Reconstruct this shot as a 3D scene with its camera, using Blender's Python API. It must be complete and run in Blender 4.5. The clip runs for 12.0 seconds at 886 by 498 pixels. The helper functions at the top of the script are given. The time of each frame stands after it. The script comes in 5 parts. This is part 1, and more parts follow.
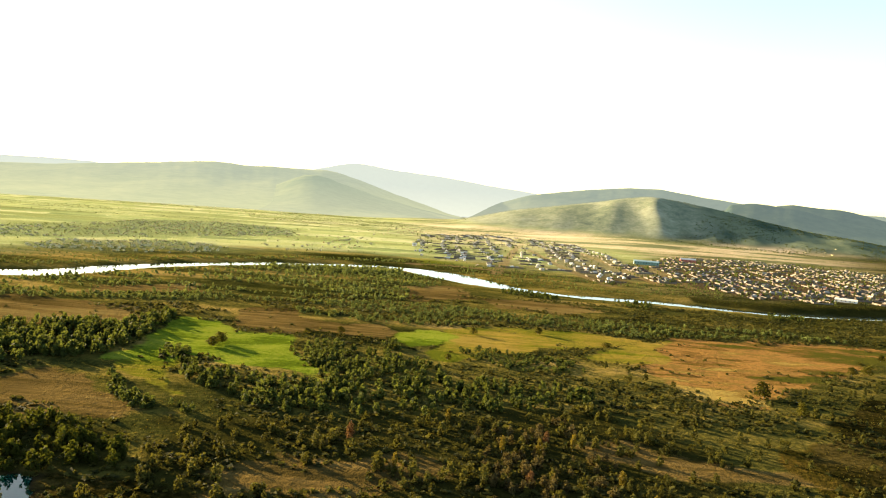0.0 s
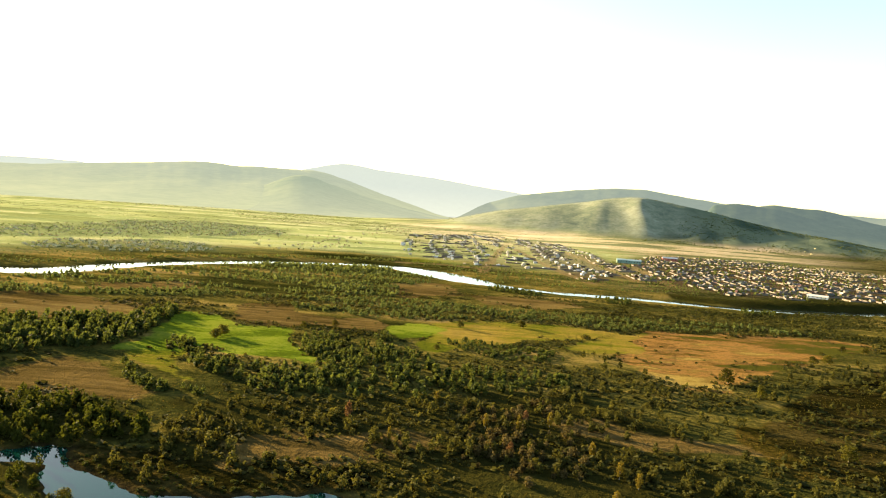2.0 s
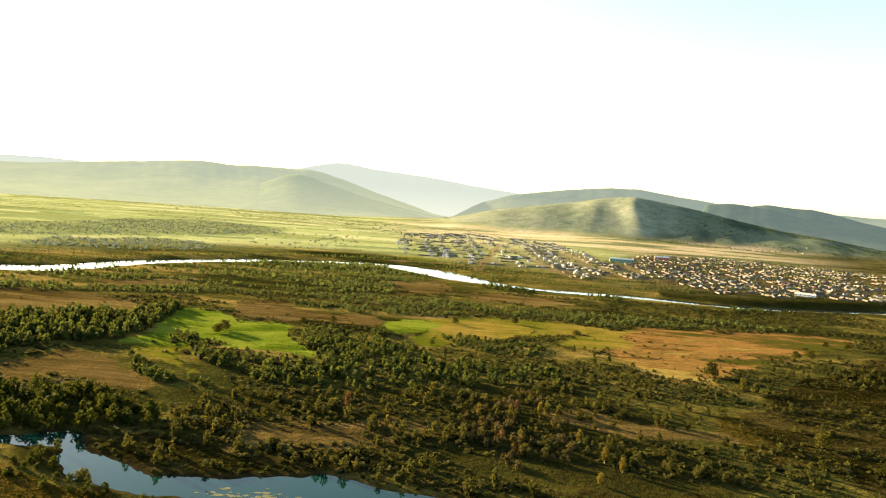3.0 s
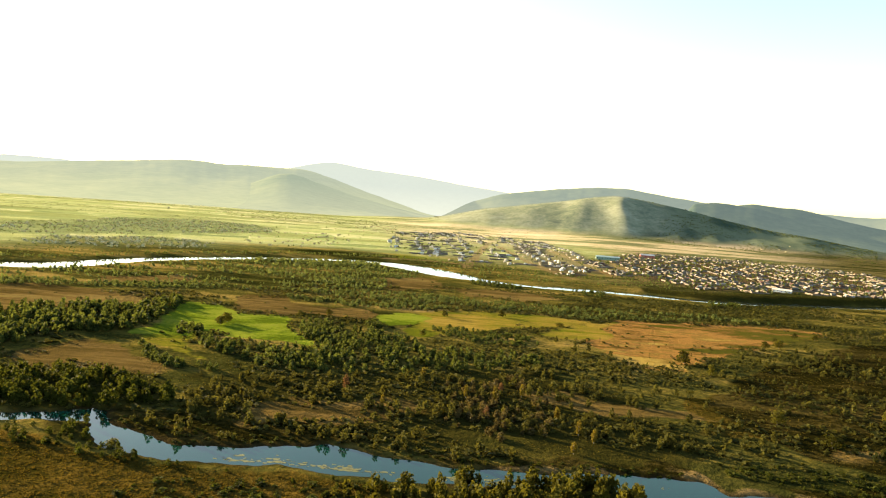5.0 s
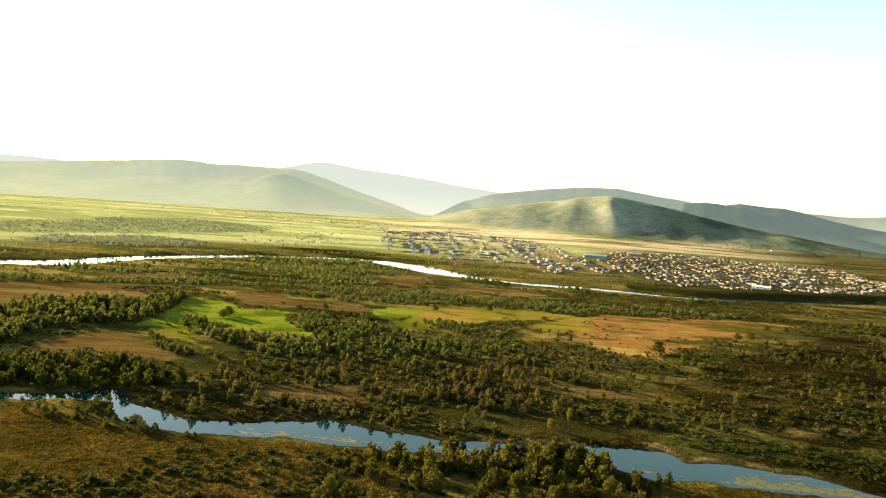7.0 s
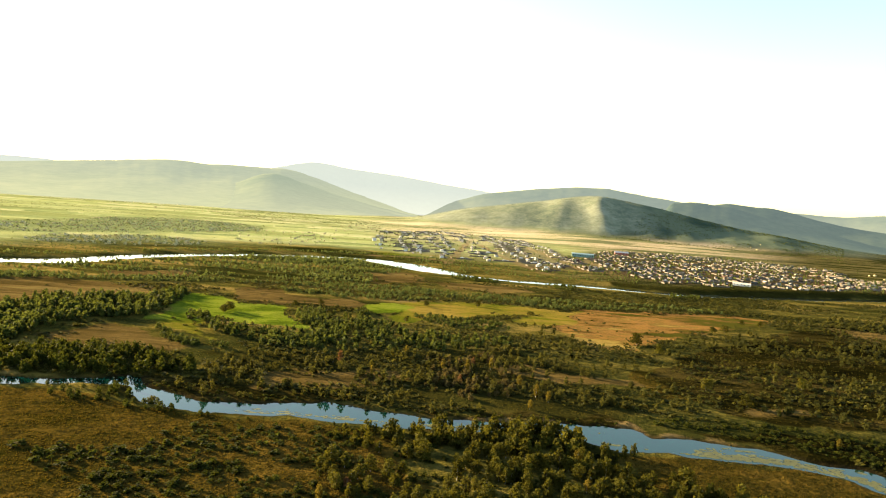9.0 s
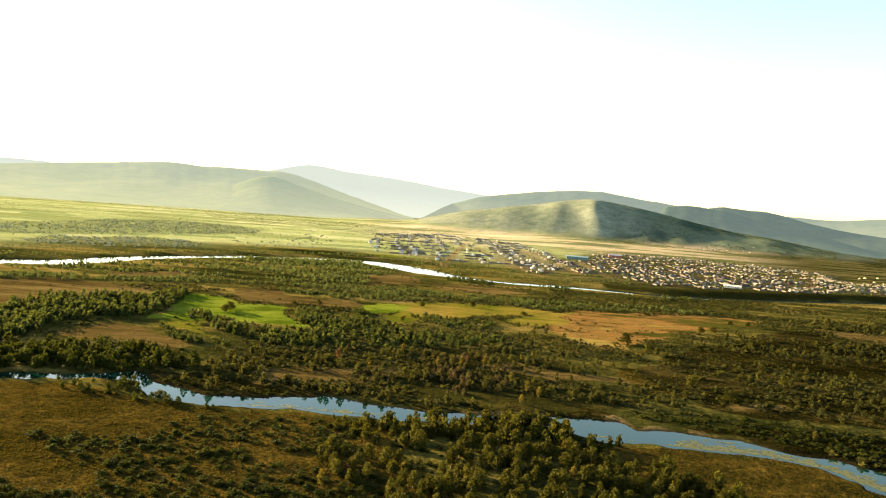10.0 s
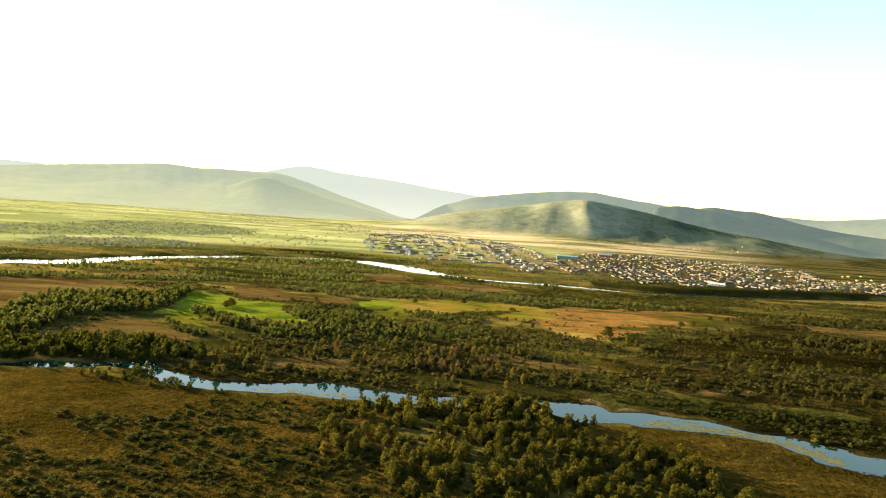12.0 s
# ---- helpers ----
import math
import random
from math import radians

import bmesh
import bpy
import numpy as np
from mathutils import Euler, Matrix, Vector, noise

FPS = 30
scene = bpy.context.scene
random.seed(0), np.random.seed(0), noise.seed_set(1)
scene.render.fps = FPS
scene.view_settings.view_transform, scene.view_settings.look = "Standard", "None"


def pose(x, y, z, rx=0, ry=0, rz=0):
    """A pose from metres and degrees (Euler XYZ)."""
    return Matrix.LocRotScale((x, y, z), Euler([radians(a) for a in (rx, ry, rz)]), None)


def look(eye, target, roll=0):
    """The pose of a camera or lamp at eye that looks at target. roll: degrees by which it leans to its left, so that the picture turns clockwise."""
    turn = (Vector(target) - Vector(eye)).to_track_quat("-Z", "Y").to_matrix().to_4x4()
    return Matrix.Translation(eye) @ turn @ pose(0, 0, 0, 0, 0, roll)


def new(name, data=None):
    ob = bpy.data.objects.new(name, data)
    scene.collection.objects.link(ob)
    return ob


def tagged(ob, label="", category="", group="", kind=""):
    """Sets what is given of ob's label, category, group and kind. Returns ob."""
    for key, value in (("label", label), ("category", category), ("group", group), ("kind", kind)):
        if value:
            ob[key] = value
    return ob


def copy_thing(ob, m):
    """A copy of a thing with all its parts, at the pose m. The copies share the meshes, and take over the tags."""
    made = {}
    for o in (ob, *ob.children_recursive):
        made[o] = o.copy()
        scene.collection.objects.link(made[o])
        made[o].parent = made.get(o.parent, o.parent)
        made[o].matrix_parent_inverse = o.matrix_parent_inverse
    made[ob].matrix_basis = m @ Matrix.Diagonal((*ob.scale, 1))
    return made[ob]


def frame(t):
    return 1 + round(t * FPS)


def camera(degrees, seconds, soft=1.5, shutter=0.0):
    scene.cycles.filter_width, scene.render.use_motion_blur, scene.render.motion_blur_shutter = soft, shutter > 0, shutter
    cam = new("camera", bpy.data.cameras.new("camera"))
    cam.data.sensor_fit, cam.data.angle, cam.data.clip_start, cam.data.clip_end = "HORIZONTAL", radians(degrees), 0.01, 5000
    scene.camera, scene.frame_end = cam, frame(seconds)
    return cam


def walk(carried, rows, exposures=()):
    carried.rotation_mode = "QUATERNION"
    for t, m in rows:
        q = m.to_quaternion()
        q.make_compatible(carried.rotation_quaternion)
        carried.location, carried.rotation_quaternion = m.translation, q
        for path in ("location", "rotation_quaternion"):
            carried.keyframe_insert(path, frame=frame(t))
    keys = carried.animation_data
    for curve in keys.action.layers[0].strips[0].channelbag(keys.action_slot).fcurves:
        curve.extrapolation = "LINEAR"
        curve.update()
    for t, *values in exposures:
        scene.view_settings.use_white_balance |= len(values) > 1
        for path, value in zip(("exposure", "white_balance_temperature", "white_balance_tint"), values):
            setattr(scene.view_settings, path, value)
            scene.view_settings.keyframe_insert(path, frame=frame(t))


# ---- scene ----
cam = camera(65.0, 12.0, soft=1.1)
PATH = [
    (0, (7.498, 48.083, 93.777), (7.395, 50.075, 93.639), 4.2),
    (0.5, (7.795, 40.942, 93.819), (7.701, 42.936, 93.681), 4.2),
    (1, (7.941, 33.793, 93.893), (7.856, 35.786, 93.755), 4.2),
    (1.5, (8.211, 26.62, 93.997), (8.135, 28.614, 93.86), 4.2),
    (2, (8.509, 19.264, 94.049), (8.441, 21.258, 93.914), 4.2),
    (2.5, (8.773, 11.986, 94.042), (8.712, 13.981, 93.906), 4.2),
    (3, (9.054, 4.827, 94.04), (9.0, 6.821, 93.904), 4.3),
    (5, (10.136, -23.845, 94.008), (10.11, -21.85, 93.872), 4.3),
    (5.5, (10.568, -31.143, 94.06), (10.548, -29.148, 93.925), 4.3),
    (6, (11.011, -38.503, 94.097), (10.998, -36.507, 93.962), 4.3),
    (6.5, (11.437, -45.704, 94.136), (11.428, -43.709, 94.001), 4.3),
    (7, (11.872, -52.826, 94.083), (11.869, -50.831, 93.948), 4.3),
    (9, (13.068, -81.39, 94.612), (13.089, -79.395, 94.478), 4.3),
    (9.5, (13.207, -88.78, 94.662), (13.233, -86.785, 94.532), 4.3),
    (10, (13.419, -96.046, 94.724), (13.451, -94.05, 94.599), 4.4),
    (10.5, (13.844, -103.014, 94.67), (13.881, -101.019, 94.548), 4.4),
    (11, (14.302, -109.841, 94.598), (14.344, -107.845, 94.477), 4.4),
    (11.5, (14.6, -116.569, 94.523), (14.646, -114.573, 94.403), 4.3),
    (12, (14.944, -123.405, 94.494), (14.994, -121.41, 94.373), 4.3),
]
walk(cam, [(t, look(eye, target, roll)) for t, eye, target, roll in PATH], [(0, 2.62, 7050, 9), (12, 2.62, 7050, 9)])

# ---- tools ----
def vnoise(x, y, size, seed=0):
    """Smooth noise from 0 to 1 over the plan, with lumps of that size in metres."""
    x, y = np.asarray(x, float) / size + seed * 17.3, np.asarray(y, float) / size - seed * 9.1
    xi, yi = np.floor(x), np.floor(y)
    fx, fy = x - xi, y - yi
    fx, fy = fx * fx * (3 - 2 * fx), fy * fy * (3 - 2 * fy)

    def corner(a, b):
        h = np.sin(a * 127.1 + b * 311.7 + seed * 74.7) * 43758.5453
        return h - np.floor(h)
    low = corner(xi, yi) * (1 - fx) + corner(xi + 1, yi) * fx
    high = corner(xi, yi + 1) * (1 - fx) + corner(xi + 1, yi + 1) * fx
    return low * (1 - fy) + high * fy


def fractal(x, y, size, seed=0, octaves=4):
    total, weight = 0, 0
    for k in range(octaves):
        total = total + vnoise(x, y, size / 2 ** k, seed + k) / 1.7 ** k
        weight += 1 / 1.7 ** k
    return total / weight


def step(a, b, v):
    u = np.clip((v - a) / (b - a), 0, 1)
    return u * u * (3 - 2 * u)


def inside(poly, x, y):
    x, y = np.asarray(x, float), np.asarray(y, float)
    hit = np.zeros(x.shape, bool)
    for (ax, ay), (bx, by) in zip(poly, poly[1:] + poly[:1]):
        if ay != by:
            hit ^= ((ay > y) != (by > y)) & (x < (bx - ax) * (y - ay) / (by - ay) + ax)
    return hit


def line_distance(line, x, y):
    """Distance to a polyline, and how far to its left (negative: right) the point lies."""
    x, y = np.asarray(x, float), np.asarray(y, float)
    best, side = np.full(x.shape, 1e9), np.zeros(x.shape)
    for (ax, ay), (bx, by) in zip(line, line[1:]):
        dx, dy = bx - ax, by - ay
        u = np.clip(((x - ax) * dx + (y - ay) * dy) / (dx * dx + dy * dy), 0, 1)
        d = np.hypot(x - ax - u * dx, y - ay - u * dy)
        near = d < best
        best = np.where(near, d, best)
        side = np.where(near, np.sign(dx * (y - ay) - dy * (x - ax)), side)
    return best, side


def edge_distance(poly, x, y):
    """Distance to a closed outline: positive inside, negative outside."""
    d, _ = line_distance(poly + poly[:1], x, y)
    return np.where(inside(poly, x, y), d, -d)


def smooth_line(points, rounds=3):
    """The line with its corners cut, again and again."""
    for _ in range(rounds):
        out = [points[0]]
        for (ax, ay), (bx, by) in zip(points, points[1:]):
            out += [(ax * .75 + bx * .25, ay * .75 + by * .25), (ax * .25 + bx * .75, ay * .25 + by * .75)]
        points = out + [points[-1]]
    return points


def mesh_np(name, co, faces, mat, smooth=False, values=None, colours=None):
    me = bpy.data.meshes.new(name)
    co, faces = np.asarray(co, np.float32), np.asarray(faces, np.int32)
    n = faces.shape[1]
    me.vertices.add(len(co))
    me.vertices.foreach_set("co", co.ravel())
    me.loops.add(faces.size)
    me.loops.foreach_set("vertex_index", faces.ravel())
    me.polygons.add(len(faces))
    me.polygons.foreach_set("loop_start", np.arange(len(faces), dtype=np.int32) * n)
    me.polygons.foreach_set("use_smooth", np.full(len(faces), smooth, bool))
    for key, v in (values or {}).items():
        me.attributes.new(key, "FLOAT", "POINT").data.foreach_set("value", np.asarray(v, np.float32))
    for key, v in (colours or {}).items():
        me.attributes.new(key, "FLOAT_COLOR", "POINT").data.foreach_set("color", np.asarray(v, np.float32).ravel())
    me.materials.append(mat)
    me.update(calc_edges=True)
    return me


def part(name, bm, mat, parent, label=""):
    me = bpy.data.meshes.new(name)
    bm.to_mesh(me)
    bm.free()
    me.materials.append(mat)
    ob = new(name, me)
    ob.parent = parent
    return tagged(ob, label)


def part_mesh(name, me, parent, label=""):
    ob = new(name, me)
    ob.parent = parent
    return tagged(ob, label)


def box(bm, x0, x1, y0, y1, z0, z1):
    v = [bm.verts.new(p) for p in ((x0, y0, z0), (x1, y0, z0), (x1, y1, z0), (x0, y1, z0), (x0, y0, z1), (x1, y0, z1), (x1, y1, z1), (x0, y1, z1))]
    for f in ((3, 2, 1, 0), (4, 5, 6, 7), (0, 1, 5, 4), (1, 2, 6, 5), (2, 3, 7, 6), (3, 0, 4, 7)):
        bm.faces.new([v[i] for i in f])
    return bm


# ---- world and sun ----
SUN_AZIMUTH, SUN_HEIGHT = -57.0, 11.0      # degrees from +y towards +x, and above the plain
world = bpy.data.worlds.new("sky")
scene.world = world
world.use_nodes = True
wn = world.node_tree
sky = wn.nodes.new("ShaderNodeTexSky")
sky.sky_type, sky.sun_disc = "NISHITA", False
sky.sun_elevation, sky.sun_rotation = radians(SUN_HEIGHT), radians(SUN_AZIMUTH)
sky.altitude, sky.air_density, sky.dust_density, sky.ozone_density = 600, 1.0, 0.8, 0.6
wn.links.new(sky.outputs[0], wn.nodes["Background"].inputs[0])
wn.nodes["Background"].inputs[1].default_value = 0.078
lamp = bpy.data.lights.new("sun", "SUN")
lamp.energy, lamp.angle, lamp.color = 5.0, radians(0.6), (1.0, 0.79, 0.47)
sun = new("sun", lamp)
a, h = radians(SUN_AZIMUTH), radians(SUN_HEIGHT)
sun.matrix_world = look((0, 0, 500), (-math.sin(a) * math.cos(h) * 100, -math.cos(a) * math.cos(h) * 100, 500 - math.sin(h) * 100))


# ---- materials ----
class Nodes:
    def __init__(self, name):
        self.mat = bpy.data.materials.new(name)
        self.mat.use_nodes = True
        self.tree = self.mat.node_tree
        self.shader = self.tree.nodes["Principled BSDF"]
        self.out = self.tree.nodes["Material Output"]

    def node(self, kind, **inputs):
        n = self.tree.nodes.new(kind)
        for key, value in inputs.items():
            self.put(n.inputs[key.replace("_", " ")], value)
        return n

    def put(self, socket, value):
        if isinstance(value, bpy.types.NodeSocket):
            self.tree.links.new(value, socket)
        elif isinstance(value, tuple) and len(value) == 3 and socket.type == "RGBA":
            socket.default_value = (*value, 1)
        else:
            socket.default_value = value

    def set(self, **inputs):
        for key, value in inputs.items():
            self.put(self.shader.inputs[key.replace("_", " ")], value)

    def place(self):
        return self.node("ShaderNodeNewGeometry").outputs["Position"]

    def noise(self, size, detail=4.0, stretch=None, rough=0.55):
        at = self.place()
        if stretch:
            m = self.node("ShaderNodeVectorMath")
            m.operation = "MULTIPLY"
            self.put(m.inputs[0], at)
            m.inputs[1].default_value = stretch
            at = m.outputs[0]
        n = self.node("ShaderNodeTexNoise", Vector=at, Scale=1.0 / size, Detail=detail, Roughness=rough)
        return n.outputs["Fac"]

    def ramp(self, value, *stops):
        n = self.node("ShaderNodeValToRGB", Fac=value)
        while len(n.color_ramp.elements) < len(stops):
            n.color_ramp.elements.new(0.5)
        for e, (at, colour) in zip(n.color_ramp.elements, stops):
            e.position, e.color = at, (*colour, 1)
        return n.outputs[0]

    def mix(self, fac, a, b, how="MIX"):
        n = self.tree.nodes.new("ShaderNodeMix")
        n.data_type, n.blend_type = "RGBA", how
        self.put(n.inputs[0], fac)
        self.put(n.inputs[6], a)
        self.put(n.inputs[7], b)
        return n.outputs[2]

    def math(self, how, a, b=0.0, c=0.0, clamp=False):
        n = self.tree.nodes.new("ShaderNodeMath")
        n.operation, n.use_clamp = how, clamp
        for socket, v in zip(n.inputs, (a, b, c)):
            self.put(socket, v)
        return n.outputs[0]

    def attr(self, name, what="Fac"):
        n = self.tree.nodes.new("ShaderNodeAttribute")
        n.attribute_name = name
        return n.outputs[what]

    def bump(self, height, strength, distance):
        n = self.node("ShaderNodeBump", Height=height, Strength=strength, Distance=distance)
        self.put(self.shader.inputs["Normal"], n.outputs[0])


def ground_material():
    m = Nodes("plain_with_grass_and_fields")
    big, mid, small, fine = m.noise(90, 5, (0.45, 1, 1)), m.noise(14, 5, (0.5, 1, 1)), m.noise(2.6, 4), m.noise(0.7, 3)
    both = m.math("ADD", m.math("MULTIPLY", mid, 0.5), m.math("MULTIPLY", small, 0.5))
    rag = m.math("MULTIPLY", m.math("SUBTRACT", both, 0.5), 1.6)

    def cover(name):
        return m.math("MULTIPLY_ADD", m.math("ADD", m.attr(name), m.math("MULTIPLY", rag, 0.8)), 2.2, -0.6, clamp=True)

    def blend(a, b, share):
        return m.math("ADD", m.math("MULTIPLY", a, share), m.math("MULTIPLY", b, 1 - share))
    streak = m.noise(60, 5, (0.22, 1, 1), 0.6)
    col = m.ramp(blend(blend(big, streak, 0.4), both, 0.68), (0.42, (0.012, 0.014, 0.003)), (0.475, (0.034, 0.034, 0.008)), (0.52, (0.081, 0.067, 0.014)), (0.56, (0.156, 0.112, 0.029)), (0.61, (0.214, 0.146, 0.047)))
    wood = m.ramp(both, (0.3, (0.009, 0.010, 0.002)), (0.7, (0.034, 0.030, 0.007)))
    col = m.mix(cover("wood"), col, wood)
    meadow = m.ramp(blend(big, both, 0.35), (0.398, (0.015, 0.014, 0.002)), (0.474, (0.038, 0.028, 0.005)), (0.551, (0.075, 0.048, 0.009)))
    col = m.mix(cover("meadow"), col, meadow)
    # marsh and scrub ground, also painted darker for vignetting at the lower right
    darkened_sedge = m.ramp(blend(streak, both, 0.5), (0.400, (0.003, 0.003, 0.001)), (0.490, (0.011, 0.010, 0.002)), (0.540, (0.030, 0.023, 0.006)), (0.600, (0.055, 0.041, 0.011)))
    col = m.mix(cover("darkened_sedge"), col, darkened_sedge)
    lines = m.noise(5, 3, (0.12, 1, 1))
    swath = blend(m.noise(9, 3, (0.10, 1, 1), 0.6), m.noise(4, 2, (0.08, 1, 1), 0.6), 0.6)
    brown = m.ramp(blend(blend(m.noise(50, 5, (0.3, 1, 1), 0.62), swath, 0.5), both, 0.84), (0.420, (0.037, 0.027, 0.008)), (0.476, (0.069, 0.047, 0.014)), (0.524, (0.099, 0.066, 0.021)), (0.580, (0.133, 0.096, 0.031)))
    col = m.mix(cover("brown"), col, brown)
    orange = m.ramp(blend(blend(m.noise(75, 6, (0.4, 1, 1), 0.66), m.noise(18, 4, (0.3, 1, 1)), 0.72), both, 0.86), (0.432, (0.048, 0.047, 0.008)), (0.469, (0.116, 0.064, 0.017)), (0.497, (0.212, 0.112, 0.032)), (0.525, (0.127, 0.078, 0.019)), (0.562, (0.233, 0.161, 0.041)))
    col = m.mix(cover("dry"), col, orange)
    olive = m.ramp(blend(blend(m.noise(55, 5, (0.5, 1, 1)), swath, 0.6), both, 0.8), (0.437, (0.066, 0.075, 0.007)), (0.486, (0.117, 0.102, 0.013)), (0.528, (0.164, 0.117, 0.021)), (0.570, (0.202, 0.140, 0.030)))
    col = m.mix(cover("olive"), col, olive)
    green = m.ramp(blend(blend(m.noise(25, 5, (0.6, 1, 1)), lines, 0.7), both, 0.6), (0.442, (0.052, 0.075, 0.006)), (0.493, (0.089, 0.122, 0.010)), (0.552, (0.135, 0.154, 0.018)))
    col = m.mix(cover("green"), col, green)
    # the far plain: long fields of hay, stubble and pasture, paled to paint haze
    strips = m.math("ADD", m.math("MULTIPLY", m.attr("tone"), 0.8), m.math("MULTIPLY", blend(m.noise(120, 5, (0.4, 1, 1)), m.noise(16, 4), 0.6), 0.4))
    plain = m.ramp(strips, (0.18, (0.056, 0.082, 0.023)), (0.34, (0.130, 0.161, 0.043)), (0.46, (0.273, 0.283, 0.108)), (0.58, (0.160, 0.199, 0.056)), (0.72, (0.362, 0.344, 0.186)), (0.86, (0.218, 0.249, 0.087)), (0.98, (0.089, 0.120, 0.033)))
    lush = m.ramp(m.noise(150, 5, (0.3, 1, 1), 0.6), (0.49, (0.000, 0.000, 0.000)), (0.56, (0.720, 0.720, 0.720)))
    plain = m.mix(lush, plain, m.ramp(both, (0.35, (0.068, 0.090, 0.019)), (0.65, (0.151, 0.166, 0.040))))
    plain = m.mix(m.attr("gardens"), plain, m.ramp(both, (0.35, (0.040, 0.060, 0.020)), (0.65, (0.120, 0.145, 0.046))))
    col = m.mix(m.attr("plain"), col, plain)
    # darker pasture to the right, where no haze is painted in
    pasture = m.ramp(blend(streak, both, 0.6), (0.448, (0.018, 0.020, 0.006)), (0.500, (0.047, 0.043, 0.013)), (0.545, (0.090, 0.074, 0.027)))
    col = m.mix(m.attr("pasture"), col, pasture)
    yard = m.ramp(both, (0.3, (0.030, 0.020, 0.010)), (0.7, (0.096, 0.066, 0.035)))
    col = m.mix(m.math("MULTIPLY", m.attr("yard"), 0.85), col, yard)
    dust = m.ramp(both, (0.3, (0.078, 0.054, 0.020)), (0.7, (0.162, 0.114, 0.048)))
    col = m.mix(cover("sand"), col, dust)
    # the hill's grass in pale bluish greens that paint the haze before it
    hazed_slope = m.ramp(blend(m.noise(260, 6, (1, 0.6, 1), 0.65), blend(m.noise(45, 5, None, 0.65), m.noise(11, 4), 0.6), 0.5), (0.382, (0.083, 0.107, 0.080)), (0.480, (0.159, 0.178, 0.119)), (0.592, (0.247, 0.259, 0.185)))
    foot = m.ramp(blend(m.noise(160, 5, (0.4, 1, 1)), both, 0.75), (0.445, (0.099, 0.108, 0.045)), (0.489, (0.209, 0.190, 0.090)), (0.516, (0.418, 0.321, 0.200)), (0.544, (0.240, 0.206, 0.111)), (0.577, (0.438, 0.341, 0.220)))
    col = m.mix(m.attr("foot"), col, foot)
    col = m.mix(m.attr("hill"), col, hazed_slope)
    # the hill's right side: its shade and woods are painted in darker
    shaded_flank = m.ramp(m.noise(150, 5, (1, 0.6, 1), 0.6), (0.399, (0.045, 0.068, 0.047)), (0.581, (0.121, 0.143, 0.090)))
    col = m.mix(m.attr("shaded_flank"), col, shaded_flank)
    mud = m.ramp(both, (0.3, (0.009, 0.007, 0.004)), (0.7, (0.027, 0.020, 0.010)))
    col = m.mix(m.attr("bed"), col, mud)
    # sheen on the far plain adds to the painted haze
    m.set(Base_Color=col, Roughness=1.0, Specular_IOR_Level=0.0, Sheen_Weight=m.math("MULTIPLY", m.math("MULTIPLY", m.math("SUBTRACT", m.attr("plain"), m.attr("pasture"), clamp=True), 0.07), m.math("SUBTRACT", 1.0, m.attr("hill"), clamp=True)), Sheen_Roughness=0.6, Sheen_Tint=(0.95, 1.0, 0.62))
    m.bump(m.math("ADD", m.math("MULTIPLY", small, 1.0), m.math("MULTIPLY", fine, 0.5)), 1.0, 1.2)
    return m.mat


def leaf_material(name, dark, light, by_object=False, clear=0.35):
    """Leaves that let some of the low light through, each tree and each spray a little different."""
    m = Nodes(name)
    one = m.node("ShaderNodeObjectInfo").outputs["Random"] if by_object else m.attr("tint")
    spray = m.node("ShaderNodeNewGeometry").outputs["Random Per Island"]
    v = m.math("ADD", m.math("MULTIPLY", one, 0.74), m.math("MULTIPLY", spray, 0.26))
    col = m.mix(v, dark, light)
    m.set(Base_Color=col, Roughness=0.8, Specular_IOR_Level=0.04)
    t = m.node("ShaderNodeBsdfTranslucent", Color=m.mix(0.6, col, (light[0] * 1.6, light[1] * 1.5, light[2] * 0.9)))
    both = m.node("ShaderNodeMixShader")
    both.inputs[0].default_value = clear
    m.put(both.inputs[1], m.shader.outputs[0])
    m.put(both.inputs[2], t.outputs[0])
    m.put(m.out.inputs["Surface"], both.outputs[0])
    return m.mat


def plain_material(name, low, high, size=0.5, rough=0.8, bump=0.2, random_object=0.0, metal=0.0):
    m = Nodes(name)
    n = m.math("ADD", m.math("MULTIPLY", m.noise(size, 4), 0.6), m.math("MULTIPLY", m.noise(size * 6, 3), 0.4))
    col = m.ramp(n, (0.3, low), (0.7, high))
    if random_object:
        r = m.node("ShaderNodeObjectInfo").outputs["Random"]
        col = m.mix(1.0, col, m.ramp(r, (0.0, (1 - random_object,) * 3), (1.0, (1.0, 1.0, 1.0))), "MULTIPLY")
    m.set(Base_Color=col, Roughness=rough, Metallic=metal)
    m.bump(n, bump, size * 0.2)
    return m.mat


def water_material(name, tone, ripple, shine):
    m = Nodes(name)
    m.set(Base_Color=tone, Roughness=0.05, IOR=shine, Specular_IOR_Level=0.5, Specular_Tint=(0.80, 1.0, 0.90))
    m.bump(m.math("ADD", m.noise(1.6, 3, (1, 0.5, 1)), m.noise(9, 2)), ripple, 0.1)
    return m.mat


def haze_glow_material(name, low, high, base, top, strength, size=300):
    """Hills so far off that the sunlit air before them shows: a backdrop. That haze is painted as emission, yellower
    near the plain.
    """
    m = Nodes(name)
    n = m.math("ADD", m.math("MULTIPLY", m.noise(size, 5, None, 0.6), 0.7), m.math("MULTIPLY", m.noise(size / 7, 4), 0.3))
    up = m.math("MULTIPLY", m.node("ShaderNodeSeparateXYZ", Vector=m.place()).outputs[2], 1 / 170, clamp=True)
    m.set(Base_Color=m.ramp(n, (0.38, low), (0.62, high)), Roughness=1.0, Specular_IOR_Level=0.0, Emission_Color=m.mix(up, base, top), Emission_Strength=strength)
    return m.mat


